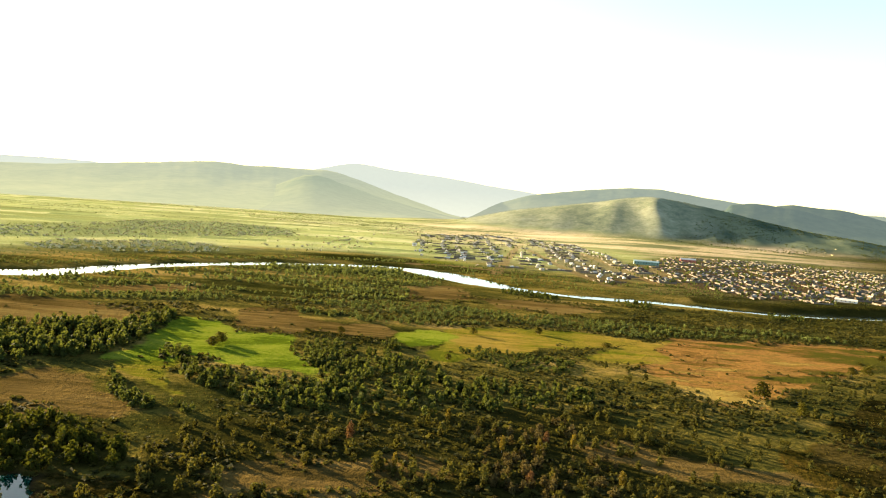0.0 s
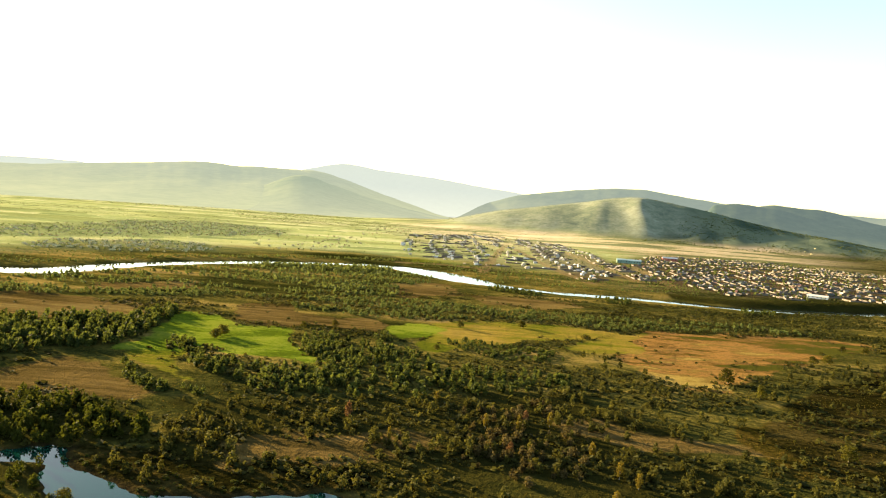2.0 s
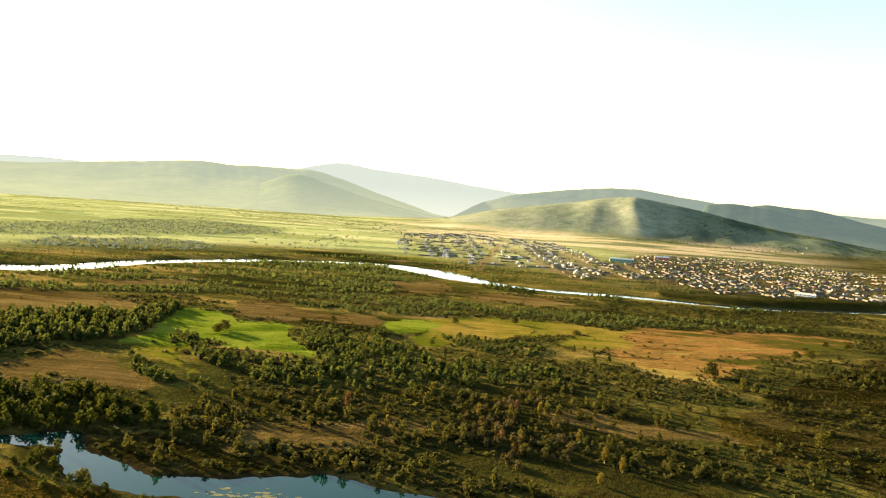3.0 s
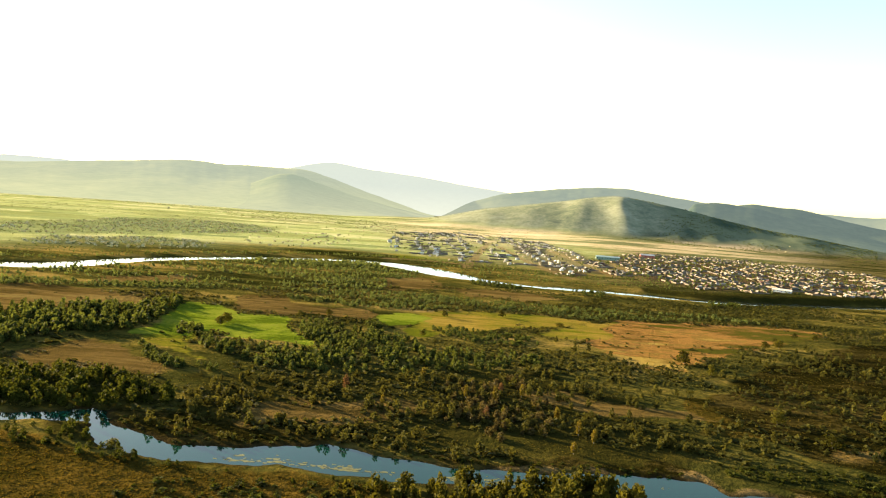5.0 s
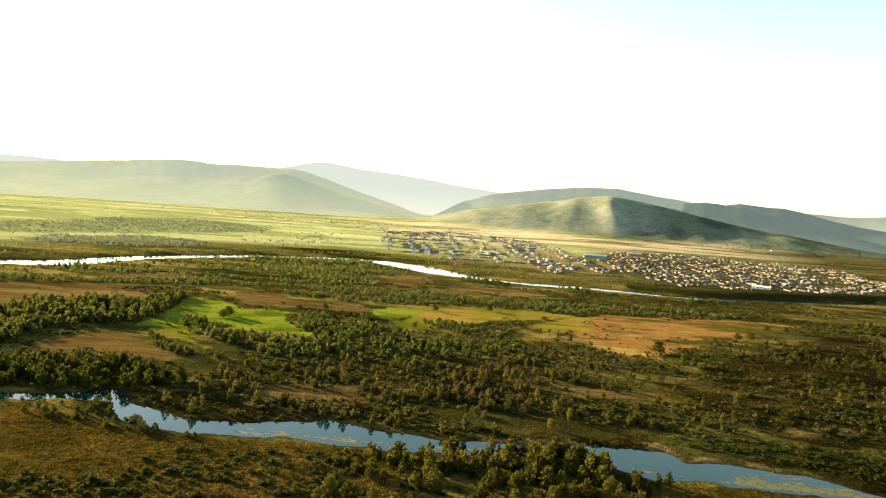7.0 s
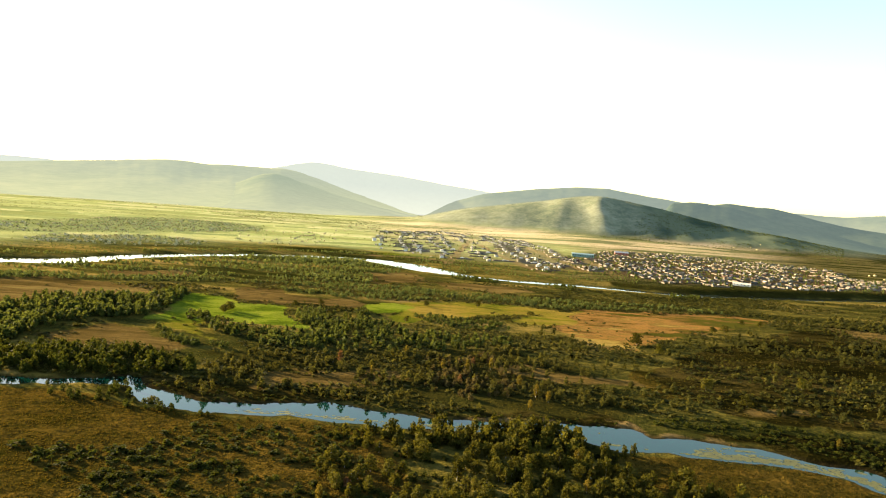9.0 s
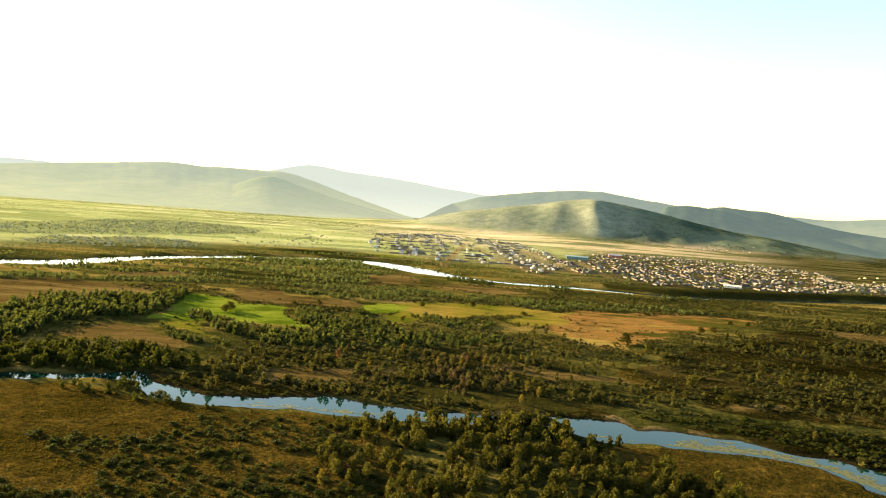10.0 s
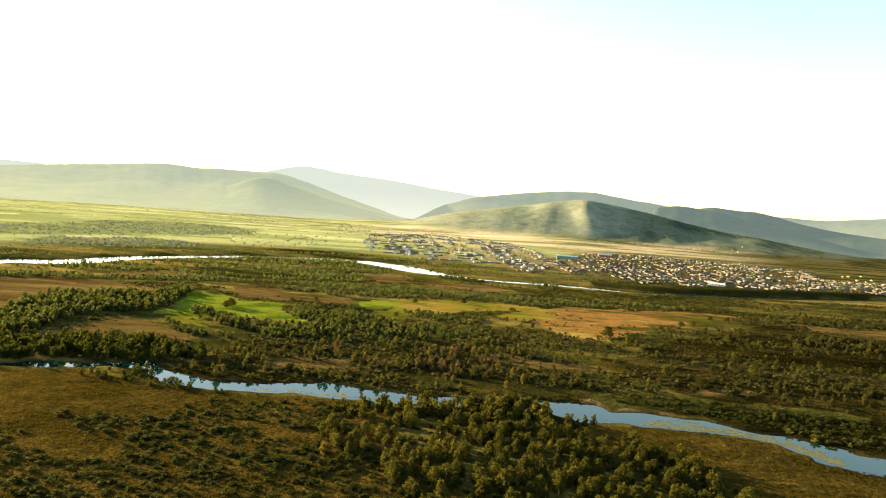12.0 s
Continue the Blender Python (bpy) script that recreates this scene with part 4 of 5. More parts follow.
def grass_mesh(name, poly, per_hectare, clear, seed, low, high, mat=GRASS):
    x, y = planted(poly, per_hectare, clear, seed, ("green", "sand", "brown", "olive", "dry"), 12)
    g = np.random.default_rng(seed + 1)
    z = height(x, y) - 0.05
    n = len(x)
    tall, turn = g.uniform(low, high, n), g.uniform(0, 3.14, n)
    out = []
    for k in range(2):
        c, s = np.cos(turn + 1.5 * k), np.sin(turn + 1.5 * k)
        w = tall * g.uniform(0.5, 0.9, n)
        dx, dy = g.normal(0, 0.12, n) * tall, g.normal(0, 0.12, n) * tall
        out.append(np.stack([np.stack([x - c * w, y - s * w, z], -1), np.stack([x + c * w, y + s * w, z], -1), np.stack([x + c * w * 0.6 + dx, y + s * w * 0.6 + dy, z + tall], -1), np.stack([x - c * w * 0.7 + dx, y - s * w * 0.7 + dy, z + tall * 0.85], -1)], 1))
    tint = np.clip(fractal(x, y, 18, seed) * 1.2 - 0.1 + g.normal(0, 0.15, n), 0, 1)
    return quads_mesh(name, np.concatenate(out), mat, np.r_[tint, tint])


tagged(new("meadow_grass", grass_mesh("meadow_grass", FIELDS["meadow"][0], 9500, 0.25, 501, 0.18, 0.42)), "tufts of golden dry grass on the near meadow", "grass", kind="stuff")
tagged(new("meadow_grass", grass_mesh("meadow_grass", FIELDS["meadow"][1], 8000, 0.30, 503, 0.18, 0.42)), "tufts of green brown grass by the pond", "grass", kind="stuff")
tagged(new("rough_grass", grass_mesh("rough_grass", OPEN, 900, 0.42, 505, 0.18, 0.42, GRASS_LIGHT)), "rough dry grass between the bushes", "grass", kind="stuff")


# ---- single trees ----
def tree(kind, seed, leaves, bark, label, slim=1.0):
    base = new(kind)
    part_mesh("trunk", trunk_mesh("trunk", bark, 0.6, 0.02, seed), base, "pale bark" if bark is BIRCH_BARK else "")
    part_mesh("crown", quads_mesh("crown", crown_template(640, 0.050, seed, 0.03, slim, 20) * np.array((1, 1, 0.92)) + np.array((0, 0, 0.08)), leaves), base)
    return tagged(base, label, "tree", "trees of the grove")


MODELS = [tree("broadleaf_tree", 600 + k, LEAF, (BARK, BARK, BIRCH_BARK)[k % 3], ("young broadleaf tree with a full green crown", "young broadleaf tree with a loose green crown", "slim birch with a pale trunk and green crown")[k % 3], (1.1, 0.95, 0.7)[k % 3]) for k in range(9)]
turned = random.Random(11)
NEAR_TREES = sorted((p for p in NEAR_TREES if 60 < p[1]), key=lambda p: math.hypot(p[0] - 30, p[1] - 130))
for i, (px, py, tall, wide) in enumerate(NEAR_TREES[:290]):
    model = MODELS[i % 9]
    m = pose(px, py, float(height(np.array([px]), np.array([py]))[0]), 0, 0, turned.uniform(0, 360)) @ Matrix.Diagonal((wide, wide, tall, 1))
    if i < 9:
        model.matrix_basis = m
    else:
        s = model.scale.copy()
        model.scale = (1, 1, 1)
        copy_thing(model, m)
        model.scale = s


rest = np.array(NEAR_TREES[290:])
if len(rest):
    tagged(new("grove", plant_mesh("grove", rest[:, 0], rest[:, 1], rest[:, 2], rest[:, 3], SHAPES, LEAF_GROVE, 640)), "young green trees at the grove's edge", "grove", kind="stuff")


# trees and bushes that stand alone
def lone(place, model, tall, wide, label, kind="tree", group=""):
    """Sets a model on its place the first time, and copies it after that."""
    px, py = place
    m = pose(px, py, float(height(np.array([px]), np.array([py]))[0]), 0, 0, turned.uniform(0, 360)) @ Matrix.Diagonal((wide, wide, tall, 1))
    if model.get("used"):
        first = model.scale.copy()
        model.scale = (1, 1, 1)
        ob = copy_thing(model, m)
        model.scale = first
    else:
        ob, model["used"] = model, 1
        model.matrix_basis = m
    return tagged(ob, label, kind, group)


# undergrowth of the grove
x, y = planted(WOODS["grove"][0], 300, 0.42, 421, lump=16)
g = np.random.default_rng(422)
tall = g.uniform(0.8, 2.6, len(x))
tagged(new("undergrowth", plant_mesh("undergrowth", x, y, tall, tall * g.uniform(1.0, 1.6, len(x)), BUSHES[1:] + BUSHES[3:], LEAF_DARK, 423, 0.1)), "dark bushy undergrowth between the grove's trees", "bush", kind="stuff")

# a few low bushes inside the fields
xs, ys = [], []
for k, key in enumerate(("dry", "brown", "olive")):
    for q, f in enumerate(FIELDS[key]):
        x, y = planted(f, 70 if key == "dry" else 40, 0.52, 430 + 20 * k + q, ("green", "sand"), 20)
        xs.append(x)
        ys.append(y)
x, y = np.concatenate(xs), np.concatenate(ys)
g = np.random.default_rng(431)
tall = g.uniform(0.5, 2.0, len(x))
tagged(new("field_bushes", plant_mesh("field_bushes", x, y, tall, tall * 1.6, BUSHES[1:] + BUSHES[3:], LEAF_SCRUB, 432, 0.1)), "small bushes scattered over the dry fields", "bush", kind="stuff")

# reeds and low bushes on the pond's far bank
x, y = planted(FIELDS["darkened_sedge"][0], 800, 0.34, 415, (), 14)
g = np.random.default_rng(416)
tall = g.uniform(0.5, 1.5, len(x))
tagged(new("reed_bed", plant_mesh("reed_bed", x, y, tall, tall * g.uniform(1.1, 1.8, len(x)), BUSHES[1:] + BUSHES[3:], LEAF_DARK, 417, 0.1)), "dark green reeds along the pond's far bank", "reeds", kind="stuff")

# dark scrub on the low ground beyond the pond
LOW = [(120, 244), (172, 244), (214, 235), (252, 215), (283, 188), (251, 150), (227, 178), (205, 192), (172, 208), (149, 222), (120, 231)]
x, y = planted(LOW, 900, 0.36, 411, lump=24)
g = np.random.default_rng(412)
tall = g.uniform(0.6, 2.2, len(x))
tagged(new("low_bushes", plant_mesh("low_bushes", x, y, tall, tall * g.uniform(1.0, 1.7, len(x)), BUSHES[1:] + BUSHES[3:], LEAF_DARK, 413, 0.1)), "dark low bushes beyond the pond's far bank", "bush", kind="stuff")
OAK = tree("lone_tree", 640, LEAF, BARK, "lone dark green tree on open grass", 1.15)
RED_TREE = tree("autumn_tree", 641, LEAF_RED, BARK, "small tree with reddish autumn leaves", 0.8)
YELLOW_TREE = tree("yellowing_tree", 642, LEAF_YELLOW, BIRCH_BARK, "slim birch with yellowing leaves", 0.75)
for place, tall, wide in zip([(56, 562), (8, 541), (102, 539), (167, 428), (-141, 449), (-142, 439), (-101, 497), (-81, 507), (173, 396), (255, 508), (268, 513), (306, 567), (322, 564), (171, 304), (235, 322), (181, 274), (-104, 214), (-6, 456)], (6, 5, 3, 9, 7, 6, 4, 5, 8, 6, 7, 5, 5, 7, 7, 6, 3.5, 4), (6, 5, 7, 9, 8, 7, 5, 5, 5, 6, 7, 5, 6, 7, 6, 8, 5, 4)):
    lone(place, OAK, tall, wide * 1.35, "lone dark green tree on open grass", group="single trees")
for place, tall, wide in zip([(-36, 305), (-10, 138), (31, 280), (40, 321)], (8, 4, 5, 6), (4.5, 4, 4, 4)):
    lone(place, RED_TREE, tall, wide, "small tree with reddish autumn leaves", group="autumn trees")
for place, tall, wide in zip([(-17, 127), (22, 308), (36, 306), (50, 317), (69, 264), (74, 256), (63, 241), (196, 216), (72, 173), (70, 147), (0, 339), (-16, 283), (63, 285)], (6, 7, 8, 7, 7, 6, 5, 4, 6, 5, 6, 6, 6), (3.5, 3.5, 3.5, 3.5, 4, 4, 4, 4, 4, 4, 4, 3, 4)):
    lone(place, YELLOW_TREE, tall, wide, "slim birch with yellowing leaves", group="yellowing birches")


# algae on the pond: ragged mats near the shore
def algae():
    g = np.random.default_rng(81)
    bm = bmesh.new()
    line = [(-90, 210), (-63, 210), (-33, 212), (-8, 210), (6, 209), (84, 212), (92, 202), (114, 200), (135, 195), (160, 193), (172, 188), (184, 179), (188, 168), (194, 159), (207, 155)]
    for (ax, ay), (bx, by) in zip(line, line[1:]):
        count = int(math.hypot(bx - ax, by - ay) * (2.4 if ax < 40 else 16.0))
        for _ in range(count):
            t, off = g.random(), g.gamma(1.7, 1.8 if ax < 40 else 3.0) - (2.0 if ax < 40 else 1.5)
            s = math.hypot(bx - ax, by - ay)
            cx, cy = ax + (bx - ax) * t - (by - ay) / s * off, ay + (by - ay) * t + (bx - ax) / s * off
            if fractal(np.array([cx * 0.7]), np.array([cy]), 13, 19, 3)[0] < 0.47 + 0.012 * off:
                continue
            if edge_distance(POND, np.array([cx]), np.array([cy]))[0] < 0.8:
                continue
            r, turn = 0.25 + 0.9 * g.random() ** 2, math.atan2(by - ay, bx - ax)
            ring = []
            for k in range(9):
                q, rr = k * 0.698, r * g.uniform(0.55, 1.2)
                u, v = rr * 1.5 * math.cos(q), rr * 0.9 * math.sin(q)
                ring.append(bm.verts.new((cx + u * math.cos(turn) - v * math.sin(turn), cy + u * math.sin(turn) + v * math.cos(turn), WATER + 0.02 + 0.03 * g.random())))
            bm.faces.new(ring)
    me = bpy.data.meshes.new("algae")
    bm.to_mesh(me)
    bm.free()
    me.materials.append(ALGAE)
    tagged(new("algae", me), "yellow green algae mats floating on the pond", "algae", kind="stuff")


algae()


# ---- the village ----
def tinted(name, colours, rough=0.7, size=1.5, dirt=0.35):
    """Paint or roofing in one of several colours, house by house, with dirt."""
    m = Nodes(name)
    r = m.node("ShaderNodeObjectInfo").outputs["Random"]
    ramp = m.node("ShaderNodeValToRGB", Fac=r)
    ramp.color_ramp.interpolation = "CONSTANT"
    while len(ramp.color_ramp.elements) < len(colours):
        ramp.color_ramp.elements.new(0.5)
    for k, (e, c) in enumerate(zip(ramp.color_ramp.elements, colours)):
        e.position, e.color = k / len(colours), (*c, 1)
    n = m.math("ADD", m.math("MULTIPLY", m.noise(size, 4), 0.6), m.math("MULTIPLY", m.noise(size * 5, 3), 0.4))
    col = m.mix(1.0, ramp.outputs[0], m.ramp(n, (0.3, (1 - dirt,) * 3), (0.65, (1.0, 1.0, 1.0))), "MULTIPLY")
    m.set(Base_Color=col, Roughness=rough, Specular_IOR_Level=0.12)
    m.bump(n, 0.2, 0.05)
    return m.mat


def islands(name, colours, rough=0.75):
    """The same for many far houses in one mesh."""
    m = Nodes(name)
    r = m.attr("tint")
    ramp = m.node("ShaderNodeValToRGB", Fac=r)
    ramp.color_ramp.interpolation = "CONSTANT"
    while len(ramp.color_ramp.elements) < len(colours):
        ramp.color_ramp.elements.new(0.5)
    for k, (e, c) in enumerate(zip(ramp.color_ramp.elements, colours)):
        e.position, e.color = k / len(colours), (*c, 1)
    n = m.noise(2.0, 4)
    m.set(Base_Color=m.mix(1.0, ramp.outputs[0], m.ramp(n, (0.3, (0.65,) * 3), (0.65, (1.0, 1.0, 1.0))), "MULTIPLY"), Roughness=rough, Specular_IOR_Level=0.08)
    return m.mat


WALL_TONES = [(0.185, 0.166, 0.136), (0.048, 0.029, 0.016), (0.125, 0.107, 0.077), (0.226, 0.212, 0.191), (0.033, 0.021, 0.014), (0.084, 0.057, 0.036), (0.060, 0.040, 0.025), (0.197, 0.180, 0.153)]
ROOF_TONES = [(0.141, 0.126, 0.109), (0.078, 0.035, 0.024), (0.239, 0.218, 0.190), (0.070, 0.062, 0.052), (0.183, 0.155, 0.130), (0.106, 0.091, 0.078), (0.053, 0.067, 0.056), (0.324, 0.302, 0.267)]
WALL = tinted("painted_and_timber_walls", WALL_TONES, 0.8)
ROOF = tinted("sheet_and_slate_roofs", ROOF_TONES, 0.5)
# far houses: haze put into paler tones, warmed against blue skylight
WALL_FAR = islands("hazed_far_house_walls", [tuple(0.35 * v + w for v, w in zip(c, (0.55, 0.46, 0.21))) for c in WALL_TONES])
# the same haze lift, weaker, for the village's other houses
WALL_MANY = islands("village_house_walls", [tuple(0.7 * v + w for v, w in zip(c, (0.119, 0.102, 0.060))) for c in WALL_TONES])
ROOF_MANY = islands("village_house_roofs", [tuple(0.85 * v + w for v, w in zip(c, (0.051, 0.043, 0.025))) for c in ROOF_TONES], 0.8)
ROOF_FAR = islands("hazed_far_house_roofs", [tuple(0.5 * v + w for v, w in zip(c, (0.40, 0.34, 0.15))) for c in ROOF_TONES], 0.8)
# light lane houses, paled further for haze and their shaded sides
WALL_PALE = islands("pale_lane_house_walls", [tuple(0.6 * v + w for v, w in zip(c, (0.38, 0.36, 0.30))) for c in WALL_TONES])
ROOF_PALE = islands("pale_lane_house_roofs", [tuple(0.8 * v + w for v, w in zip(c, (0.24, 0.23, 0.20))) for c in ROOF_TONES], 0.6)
PANE = plain_material("dark_window_glass", (0.02, 0.025, 0.03), (0.04, 0.045, 0.05), 1.0, 0.1, 0.0)
BRICK = plain_material("sooty_chimney_brick", (0.16, 0.07, 0.045), (0.30, 0.15, 0.10), 0.3, 0.9, 0.3)
DOOR = plain_material("brown_painted_door", (0.10, 0.05, 0.03), (0.18, 0.09, 0.05), 0.5, 0.6, 0.1)
BOARD = plain_material("weathered_fence_boards", (0.06, 0.048, 0.036), (0.17, 0.14, 0.11), 0.8, 0.9, 0.3)
TEAL = plain_material("teal_painted_walls", (0.10, 0.20, 0.17), (0.16, 0.27, 0.23), 2.0, 0.6, 0.1)
TEAL_ROOF = plain_material("pale_blue_sheet_roof", (0.24, 0.34, 0.31), (0.32, 0.42, 0.38), 2.5, 0.4, 0.1)
RED_WALL = plain_material("red_brown_painted_walls", (0.26, 0.07, 0.05), (0.38, 0.12, 0.08), 2.0, 0.7, 0.1)
WHITE_WALL = plain_material("whitewashed_walls", (0.60, 0.59, 0.55), (0.80, 0.79, 0.76), 2.0, 0.8, 0.1)
PALE_ROOF = plain_material("pale_worn_sheet_roof", (0.45, 0.42, 0.36), (0.62, 0.58, 0.50), 1.5, 0.8, 0.2)
GREY_ROOF = plain_material("grey_slate_sheet_roof", (0.30, 0.30, 0.30), (0.48, 0.47, 0.45), 1.5, 0.6, 0.2)


def gabled(bm, w, d, h, top):
    """Walls with two gables, the ridge along x."""
    a, b = w / 2, d / 2
    v = [bm.verts.new(p) for p in ((-a, -b, -0.6), (a, -b, -0.6), (a, b, -0.6), (-a, b, -0.6), (-a, -b, h), (a, -b, h), (a, b, h), (-a, b, h), (-a, 0, h + top), (a, 0, h + top))]
    for f in ((0, 1, 5, 4), (2, 3, 7, 6), (1, 2, 6, 9, 5), (3, 0, 4, 8, 7)):
        bm.faces.new([v[i] for i in f])
    return bm


def pitched(bm, w, d, h, top, over=0.5, thick=0.18):
    """Two roof slabs with eaves."""
    a, b = w / 2 + over, d / 2 + over
    drop = top * over / (d / 2)
    for s in (-1, 1):
        lo = [(-a, s * b, h - drop), (a, s * b, h - drop), (a, 0, h + top), (-a, 0, h + top)]
        v = [bm.verts.new(p) for p in lo] + [bm.verts.new((p[0], p[1], p[2] + thick)) for p in lo]
        for f in ((0, 1, 2, 3), (4, 5, 6, 7), (0, 1, 5, 4), (1, 2, 6, 5), (2, 3, 7, 6), (3, 0, 4, 7)):
            bm.faces.new([v[i] for i in (f if s < 0 else f[::-1])])
    return bm


def house(name, w, d, h, top, wall, roof, label, category="house", group="", panes=2, flue=True):
    base = new(name)
    part("wall", gabled(bmesh.new(), w, d, h, top), wall, base)
    lid = part("roof", pitched(bmesh.new(), w, d, h, top), roof, base)
    if flue:
        part("chimney", box(bmesh.new(), w * 0.18, w * 0.18 + 0.7, -0.6, 0.1, h + top * 0.6, h + top + 0.9), BRICK, lid)
    for k in range(panes):
        x = (k + 0.5) / panes * w - w / 2
        for s in (-1, 1):
            y = s * d / 2
            part("window", box(bmesh.new(), x - 0.6, x + 0.6, y - 0.05, y + 0.05, h * 0.38, h * 0.82), PANE, base)
    if flue:
        part("door", box(bmesh.new(), w / 2 - 0.05, w / 2 + 0.06, -1.4, -0.4, -0.1, 2.0), DOOR, base)
    return tagged(base, label, category, group)


VILLAGES = {   # outline, plot length and depth, share of plots built on, size of the houses
    "near": ([(306, 1376), (452, 1618), (597, 1665), (750, 1677), (816, 1563), (908, 1473), (793, 1214), (935, 1236), (1009, 1224), (837, 988), (690, 963), (626, 948), (508, 907), (474, 908), (432, 889), (347, 887), (284, 975), (260, 1034), (220, 1077), (233, 1229)], 18, 24, 0.60, 0.56),
    "middle": (MIDDLE, 15, 36, 0.74, 0.56),
}


def plots(poly, along, across, share, seed):
    g = np.random.default_rng(seed)
    px, py = [p[0] for p in poly], [p[1] for p in poly]
    cx, cy = (min(px) + max(px)) / 2, (min(py) + max(py)) / 2
    reach = max(max(px) - min(px), max(py) - min(py)) * 0.75
    u, v = np.meshgrid(np.arange(-reach, reach, along), np.arange(-reach, reach, across))
    v = v + (np.arange(v.shape[0]) % 2 * -8.0)[:, None]        # pairs of rows face one lane
    u, v = u.ravel(), v.ravel()
    bend = (vnoise(u, v, 260, seed) - 0.5) * 40
    u, v = u + g.normal(0, 4.0, len(u)), v + g.normal(0, 3.5, len(v)) + bend
    x, y = cx + u * math.cos(LANE) - v * math.sin(LANE), cy + u * math.sin(LANE) + v * math.cos(LANE)
    ok = inside(poly, x, y) & (g.random(len(x)) < share) & (vnoise(x, y, 60, seed + 3) > 0.18)
    for line in ROADS:
        e, _ = line_distance(line, x, y)
        ok &= e > 12
    for bx, by, r in BIG:
        ok &= np.hypot(x - bx, y - by) > r
    return x[ok], y[ok]


BIG = [(*(314, 1335), 45), (*(432, 1484), 24), (*(461, 922), 20), (*(295, 1257), 30)]
HOMES = [house("house", 10.5, 8.0, 3.0, 2.6, WALL, ROOF, "single-storey village house with gabled sheet roof", group="houses of the village"),
         house("house", 9.0, 7.5, 2.8, 2.2, WALL, ROOF, "small timber village house with gabled roof", group="houses of the village"),
         house("house", 12.0, 8.5, 4.2, 2.6, WALL, ROOF, "taller village house with attic and pitched roof", group="houses of the village"),
         house("house", 8.0, 8.0, 2.8, 3.0, WALL, ROOF, "square village house with steep roof", group="houses of the village")]
PALE_WALL = tinted("whitewashed_and_pale_walls", [(0.70, 0.68, 0.62), (0.58, 0.55, 0.48), (0.74, 0.73, 0.70), (0.46, 0.42, 0.35), (0.62, 0.66, 0.66)], 0.8)
PALE_SHEET = tinted("pale_sheet_roofs", [(0.48, 0.46, 0.42), (0.56, 0.55, 0.52), (0.36, 0.32, 0.27), (0.44, 0.50, 0.50), (0.30, 0.22, 0.17)], 0.5)
PALE_HOMES = [house("house", 10.5, 8.0, 3.0, 2.2, PALE_WALL, PALE_SHEET, "pale single-storey house with a light sheet roof", group="houses of the village"),
              house("house", 8.5, 7.5, 3.2, 2.0, PALE_WALL, PALE_SHEET, "small whitewashed house on a village lane", group="houses of the village")]
SHED = house("shed", 5.5, 4.0, 2.0, 0.9, WALL, ROOF, "low wooden shed behind a village house", "shed", "sheds of the village", 0, False)


def far_houses(name, rows, label, wall, roof):
    """Houses too far off to be told apart, in two meshes: walls with gables, roofs with eaves."""
    rows = np.array(rows)
    walls, roofs, wt, rt = [], [], [], []
    for x, y, z, w, d, h, top, turn, t1, t2 in rows:
        c, s = math.cos(turn), math.sin(turn)

        def at(*ps):
            return [(x + px * c - py * s, y + px * s + py * c, z + pz) for px, py, pz in ps]
        a, b, o = w / 2, d / 2, 0.4
        walls += [at((-a, -b, -.5), (a, -b, -.5), (a, -b, h), (-a, -b, h)), at((a, b, -.5), (-a, b, -.5), (-a, b, h), (a, b, h)), at((a, -b, -.5), (a, b, -.5), (a, b, h), (a, -b, h)), at((-a, b, -.5), (-a, -b, -.5), (-a, -b, h), (-a, b, h)),
                  at((a, -b, h), (a, b, h), (a, 0.2, h + top), (a, -0.2, h + top)), at((-a, b, h), (-a, -b, h), (-a, -0.2, h + top), (-a, 0.2, h + top))]
        roofs += [at((-a - o, -b - o, h - .2), (a + o, -b - o, h - .2), (a + o, 0, h + top + .1), (-a - o, 0, h + top + .1)), at((a + o, b + o, h - .2), (-a - o, b + o, h - .2), (-a - o, 0, h + top + .1), (a + o, 0, h + top + .1))]
        wt += [t1] * 6
        rt += [t2] * 2
    base = new(name)
    tagged(base, label, "village", kind="stuff")
    part_mesh("wall", quads_mesh("wall", np.array(walls), wall, np.array(wt)), base)
    part_mesh("roof", quads_mesh("roof", np.array(roofs), roof, np.array(rt)), base)


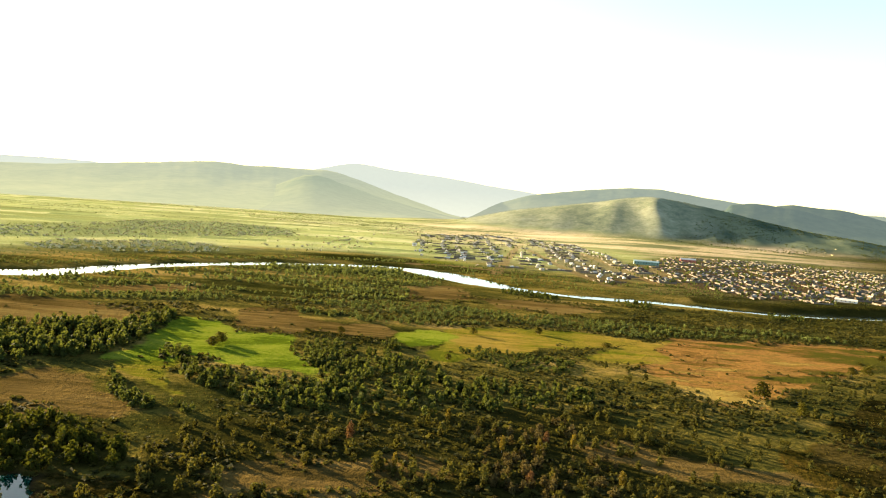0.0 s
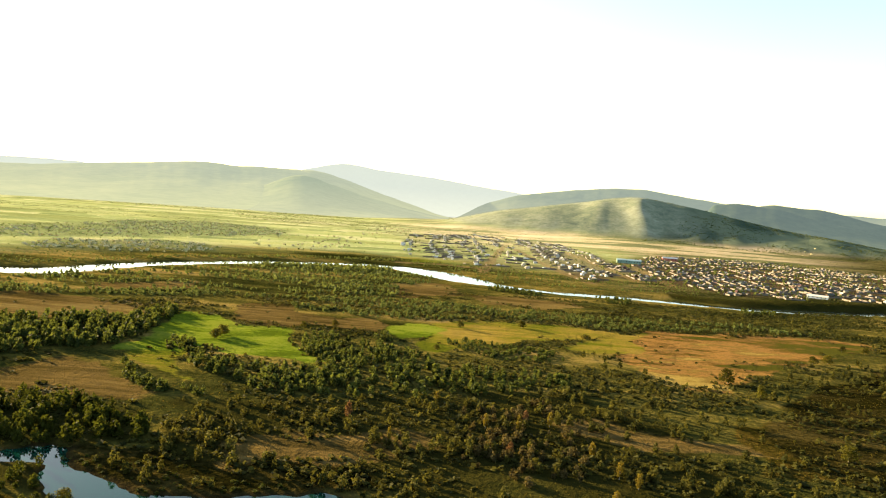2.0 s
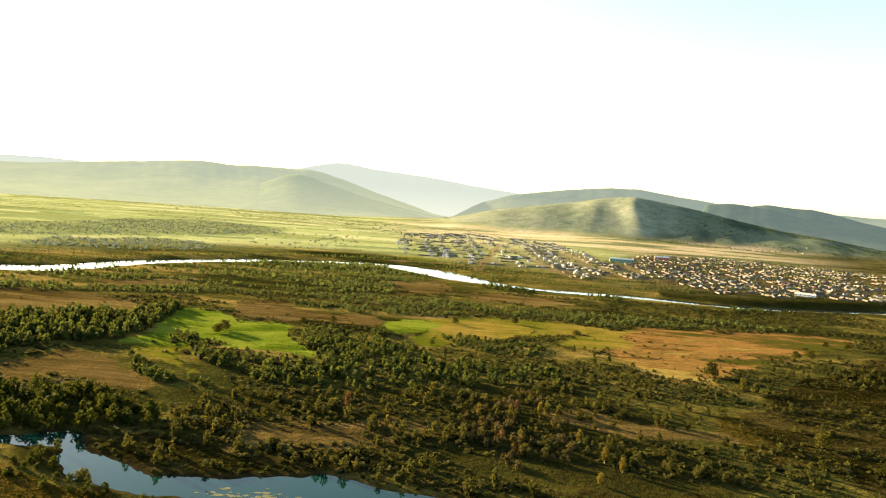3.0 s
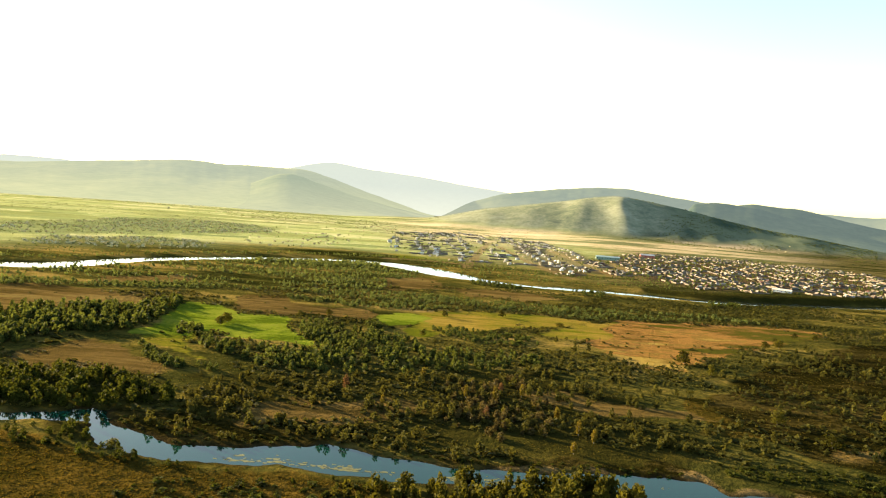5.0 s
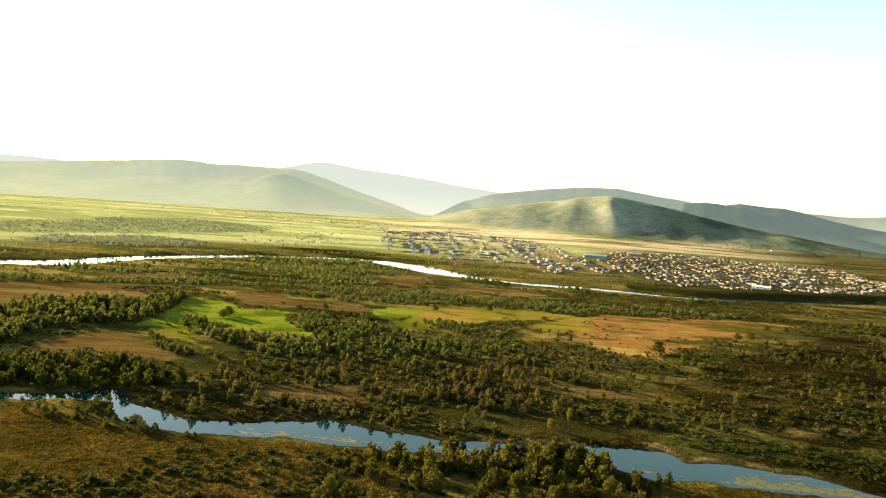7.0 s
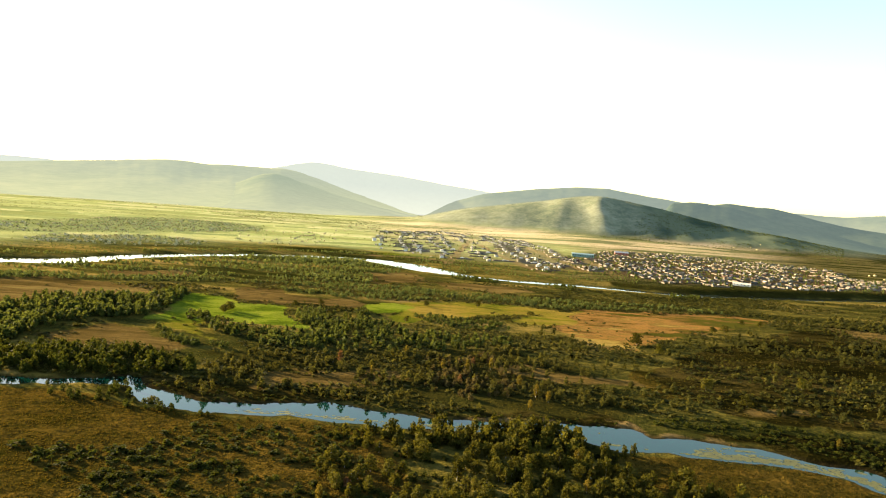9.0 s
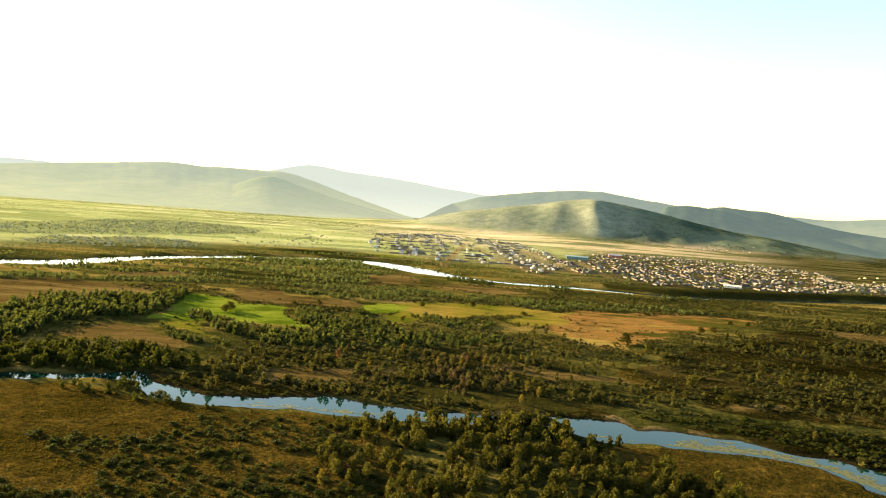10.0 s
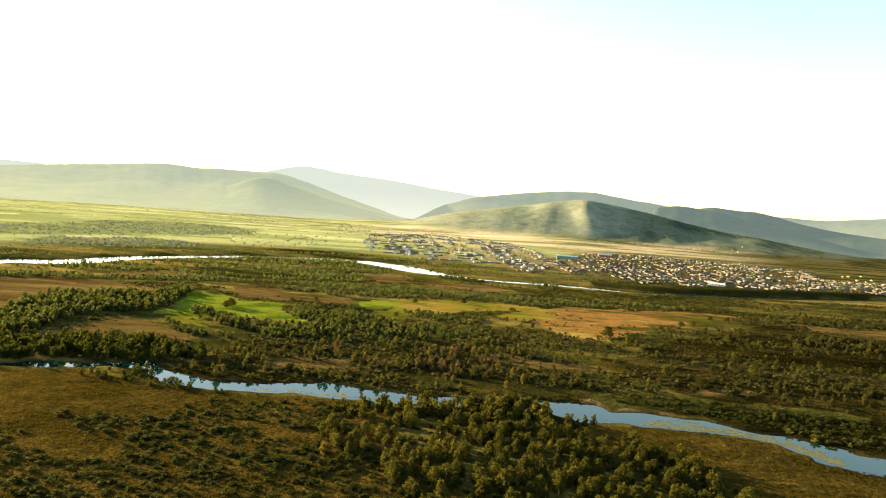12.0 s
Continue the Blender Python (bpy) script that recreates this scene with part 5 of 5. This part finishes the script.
rest, pale, fences = [], [], []
g = random.Random(21)
used = set()
for key, (poly, along, across, share, size) in VILLAGES.items():
    x, y = plots(poly, along, across, share, 31 if key == "near" else 37)
    z = height(x, y)
    order = np.argsort(np.hypot(x, y))
    for rank, i in enumerate(order):
        turn = LANE + g.choice((0, 0, math.pi / 2)) + g.uniform(-.08, .08)
        s = size * g.uniform(0.72, 1.2)
        sx, sy = x[i] + 7.5 * math.cos(turn + 1), y[i] + 7.5 * math.sin(turn + 1)
        if (key == "near" and rank < 215) or (key == "middle" and rank < 80):
            model = g.choice(HOMES if key == "near" else PALE_HOMES)
            m = pose(x[i], y[i], z[i], 0, 0, math.degrees(turn)) @ Matrix.Diagonal((s, s, s, 1))
            if model.name not in used:
                used.add(model.name)
                model.matrix_basis = m
            else:
                first = model.scale.copy()
                model.scale = (1, 1, 1)
                copy_thing(model, m)
                model.scale = first
            if g.random() < 0.45:
                m = pose(sx, sy, float(height(np.array([sx]), np.array([sy]))[0]), 0, 0, math.degrees(turn) + 90)
                if "shed" not in used:
                    used.add("shed")
                    SHED.matrix_basis = m
                else:
                    copy_thing(SHED, m @ Matrix.Diagonal((0.8, 0.8, 0.8, 1)))
        else:
            (rest if key == "near" else pale).append((x[i], y[i], z[i], 9.5 * s, 7.5 * s, 3.0 * s, 2.3 * s, turn, g.random(), g.random()))
            if g.random() < 0.5:
                rest.append((sx, sy, z[i], 5, 4, 2, 1, turn, g.random(), g.random()))
        # plank fences round the plot
        c, s2 = math.cos(LANE), math.sin(LANE)
        for (ax, ay), (bx, by) in (((-along / 2, -across / 2), (along / 2, -across / 2)), ((along / 2, -across / 2), (along / 2, across / 2))):
            if g.random() < (0.75 if key == "near" else 0.3):
                p, q = (x[i] + ax * c - ay * s2, y[i] + ax * s2 + ay * c), (x[i] + bx * c - by * s2, y[i] + bx * s2 + by * c)
                fences.append((p, q, z[i]))
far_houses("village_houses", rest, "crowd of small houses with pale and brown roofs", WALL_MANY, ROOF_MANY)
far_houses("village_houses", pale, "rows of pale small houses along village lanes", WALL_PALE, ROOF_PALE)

# the village across the river's bend, and single farms on the plain
rest = []
for poly, n, seed in ((FAR_VILLAGE[0], 560, 41), (FAR_VILLAGE[1], 280, 42), ([(-1283, 2585), (-1305, 3461), (-929, 3347), (-512, 3190), (-465, 2392), (-710, 2267), (-1069, 2299)], 130, 43), ([(-392, 1301), (-355, 1485), (-248, 1546), (-169, 1351), (-240, 1121), (-317, 1074)], 60, 45), ([(-311, 1938), (-173, 2306), (-153, 1854), (-234, 1636)], 50, 47), ([(977, 2240), (1226, 2391), (1122, 2172), (881, 2002)], 5, 49), ([(999, 1514), (1145, 1486), (1000, 1278), (819, 1212)], 6, 51)):
    gg = np.random.default_rng(seed)
    px, py = [p[0] for p in poly], [p[1] for p in poly]
    count = 0
    while count < n:
        a, b = gg.uniform(min(px), max(px)), gg.uniform(min(py), max(py))
        if inside(poly, np.array([a]), np.array([b]))[0] and (n < 100 or vnoise(np.array([a]), np.array([b]), 70, seed)[0] > 0.3):
            count += 1
            s = gg.uniform(0.6, 1.15) * (0.38 if n > 200 else 0.45)
            rest.append((a, b, float(height(np.array([a]), np.array([b]))[0]), 9 * s, 7.5 * s, 3 * s, 2.3 * s, LANE + gg.choice((0, 1.57)) + gg.uniform(-.1, .1), gg.random(), gg.random()))
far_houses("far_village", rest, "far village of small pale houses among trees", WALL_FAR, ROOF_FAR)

# fences of all the plots
boards = []
for (ax, ay), (bx, by), z in fences:
    boards.append([(ax, ay, z - 0.3), (bx, by, z - 0.3), (bx, by, z + 1.6), (ax, ay, z + 1.6)])
    nx, ny = (by - ay), -(bx - ax)
    s = 0.12 / math.hypot(nx, ny)
    boards.append([(ax + nx * s, ay + ny * s, z + 1.6), (bx + nx * s, by + ny * s, z + 1.6), (bx + nx * s, by + ny * s, z - 0.3), (ax + nx * s, ay + ny * s, z - 0.3)])
    boards.append([(ax, ay, z + 1.6), (bx, by, z + 1.6), (bx + nx * s, by + ny * s, z + 1.6), (ax + nx * s, ay + ny * s, z + 1.6)])
tagged(new("garden_fences", quads_mesh("garden_fences", np.array(boards), BOARD)), "weathered plank fences between the village plots", "fence", kind="stuff")

# gardens: small trees and bushes between the houses
for poly, n, seed in ((VILLAGES["near"][0], 40, 71), (VILLAGES["middle"][0], 7, 73), (FAR_VILLAGE[0], 60, 75), (FAR_VILLAGE[1], 70, 76), ([(-568, 791), (-489, 845), (-397, 884), (-314, 979), (-352, 867), (-405, 756), (-441, 660), (-456, 632)], 110, 77), ([(-888, 2614), (-656, 2931), (-369, 2621), (-186, 2504), (-258, 2096), (-478, 1998), (-675, 2091)], 60, 78)):
    x, y = planted(poly, n, 0.3, seed)
    gg = np.random.default_rng(seed)
    tall = gg.uniform(2.0, 4.5, len(x)) if seed < 75 else gg.uniform(0.6, 1.7, len(x))
    tagged(new("garden_trees", plant_mesh("garden_trees", x, y, tall, tall * (0.9 if seed < 75 else 1.7), SHAPES, LEAF_BANK, seed)), "small dark garden trees between the houses", "tree", kind="stuff")


def stand(ob, x, y, turn):
    ob.matrix_basis = pose(x, y, float(height(np.array([x]), np.array([y]))[0]), 0, 0, turn)


way = math.degrees(LANE)
stand(house("school", 44, 14, 5.5, 2.0, TEAL, TEAL_ROOF, "long teal school building with pale blue roof", "building", panes=9, flue=False), *BIG[0][:2], -8)
stand(house("warehouse", 30, 13, 5.5, 2.5, RED_WALL, GREY_ROOF, "red brown building with grey roof beside the school", "building", panes=4, flue=False), *BIG[1][:2], -8)
stand(house("barn", 24, 7, 3.0, 1.8, WHITE_WALL, PALE_ROOF, "long whitewashed barn at the village edge", "barn", panes=5, flue=False), *BIG[2][:2], -35)
stand(house("store", 8, 6, 3.5, 1.6, WHITE_WALL, GREY_ROOF, "white building standing alone by the fields", "building", panes=3, flue=False), *(-119, 1401), 10)
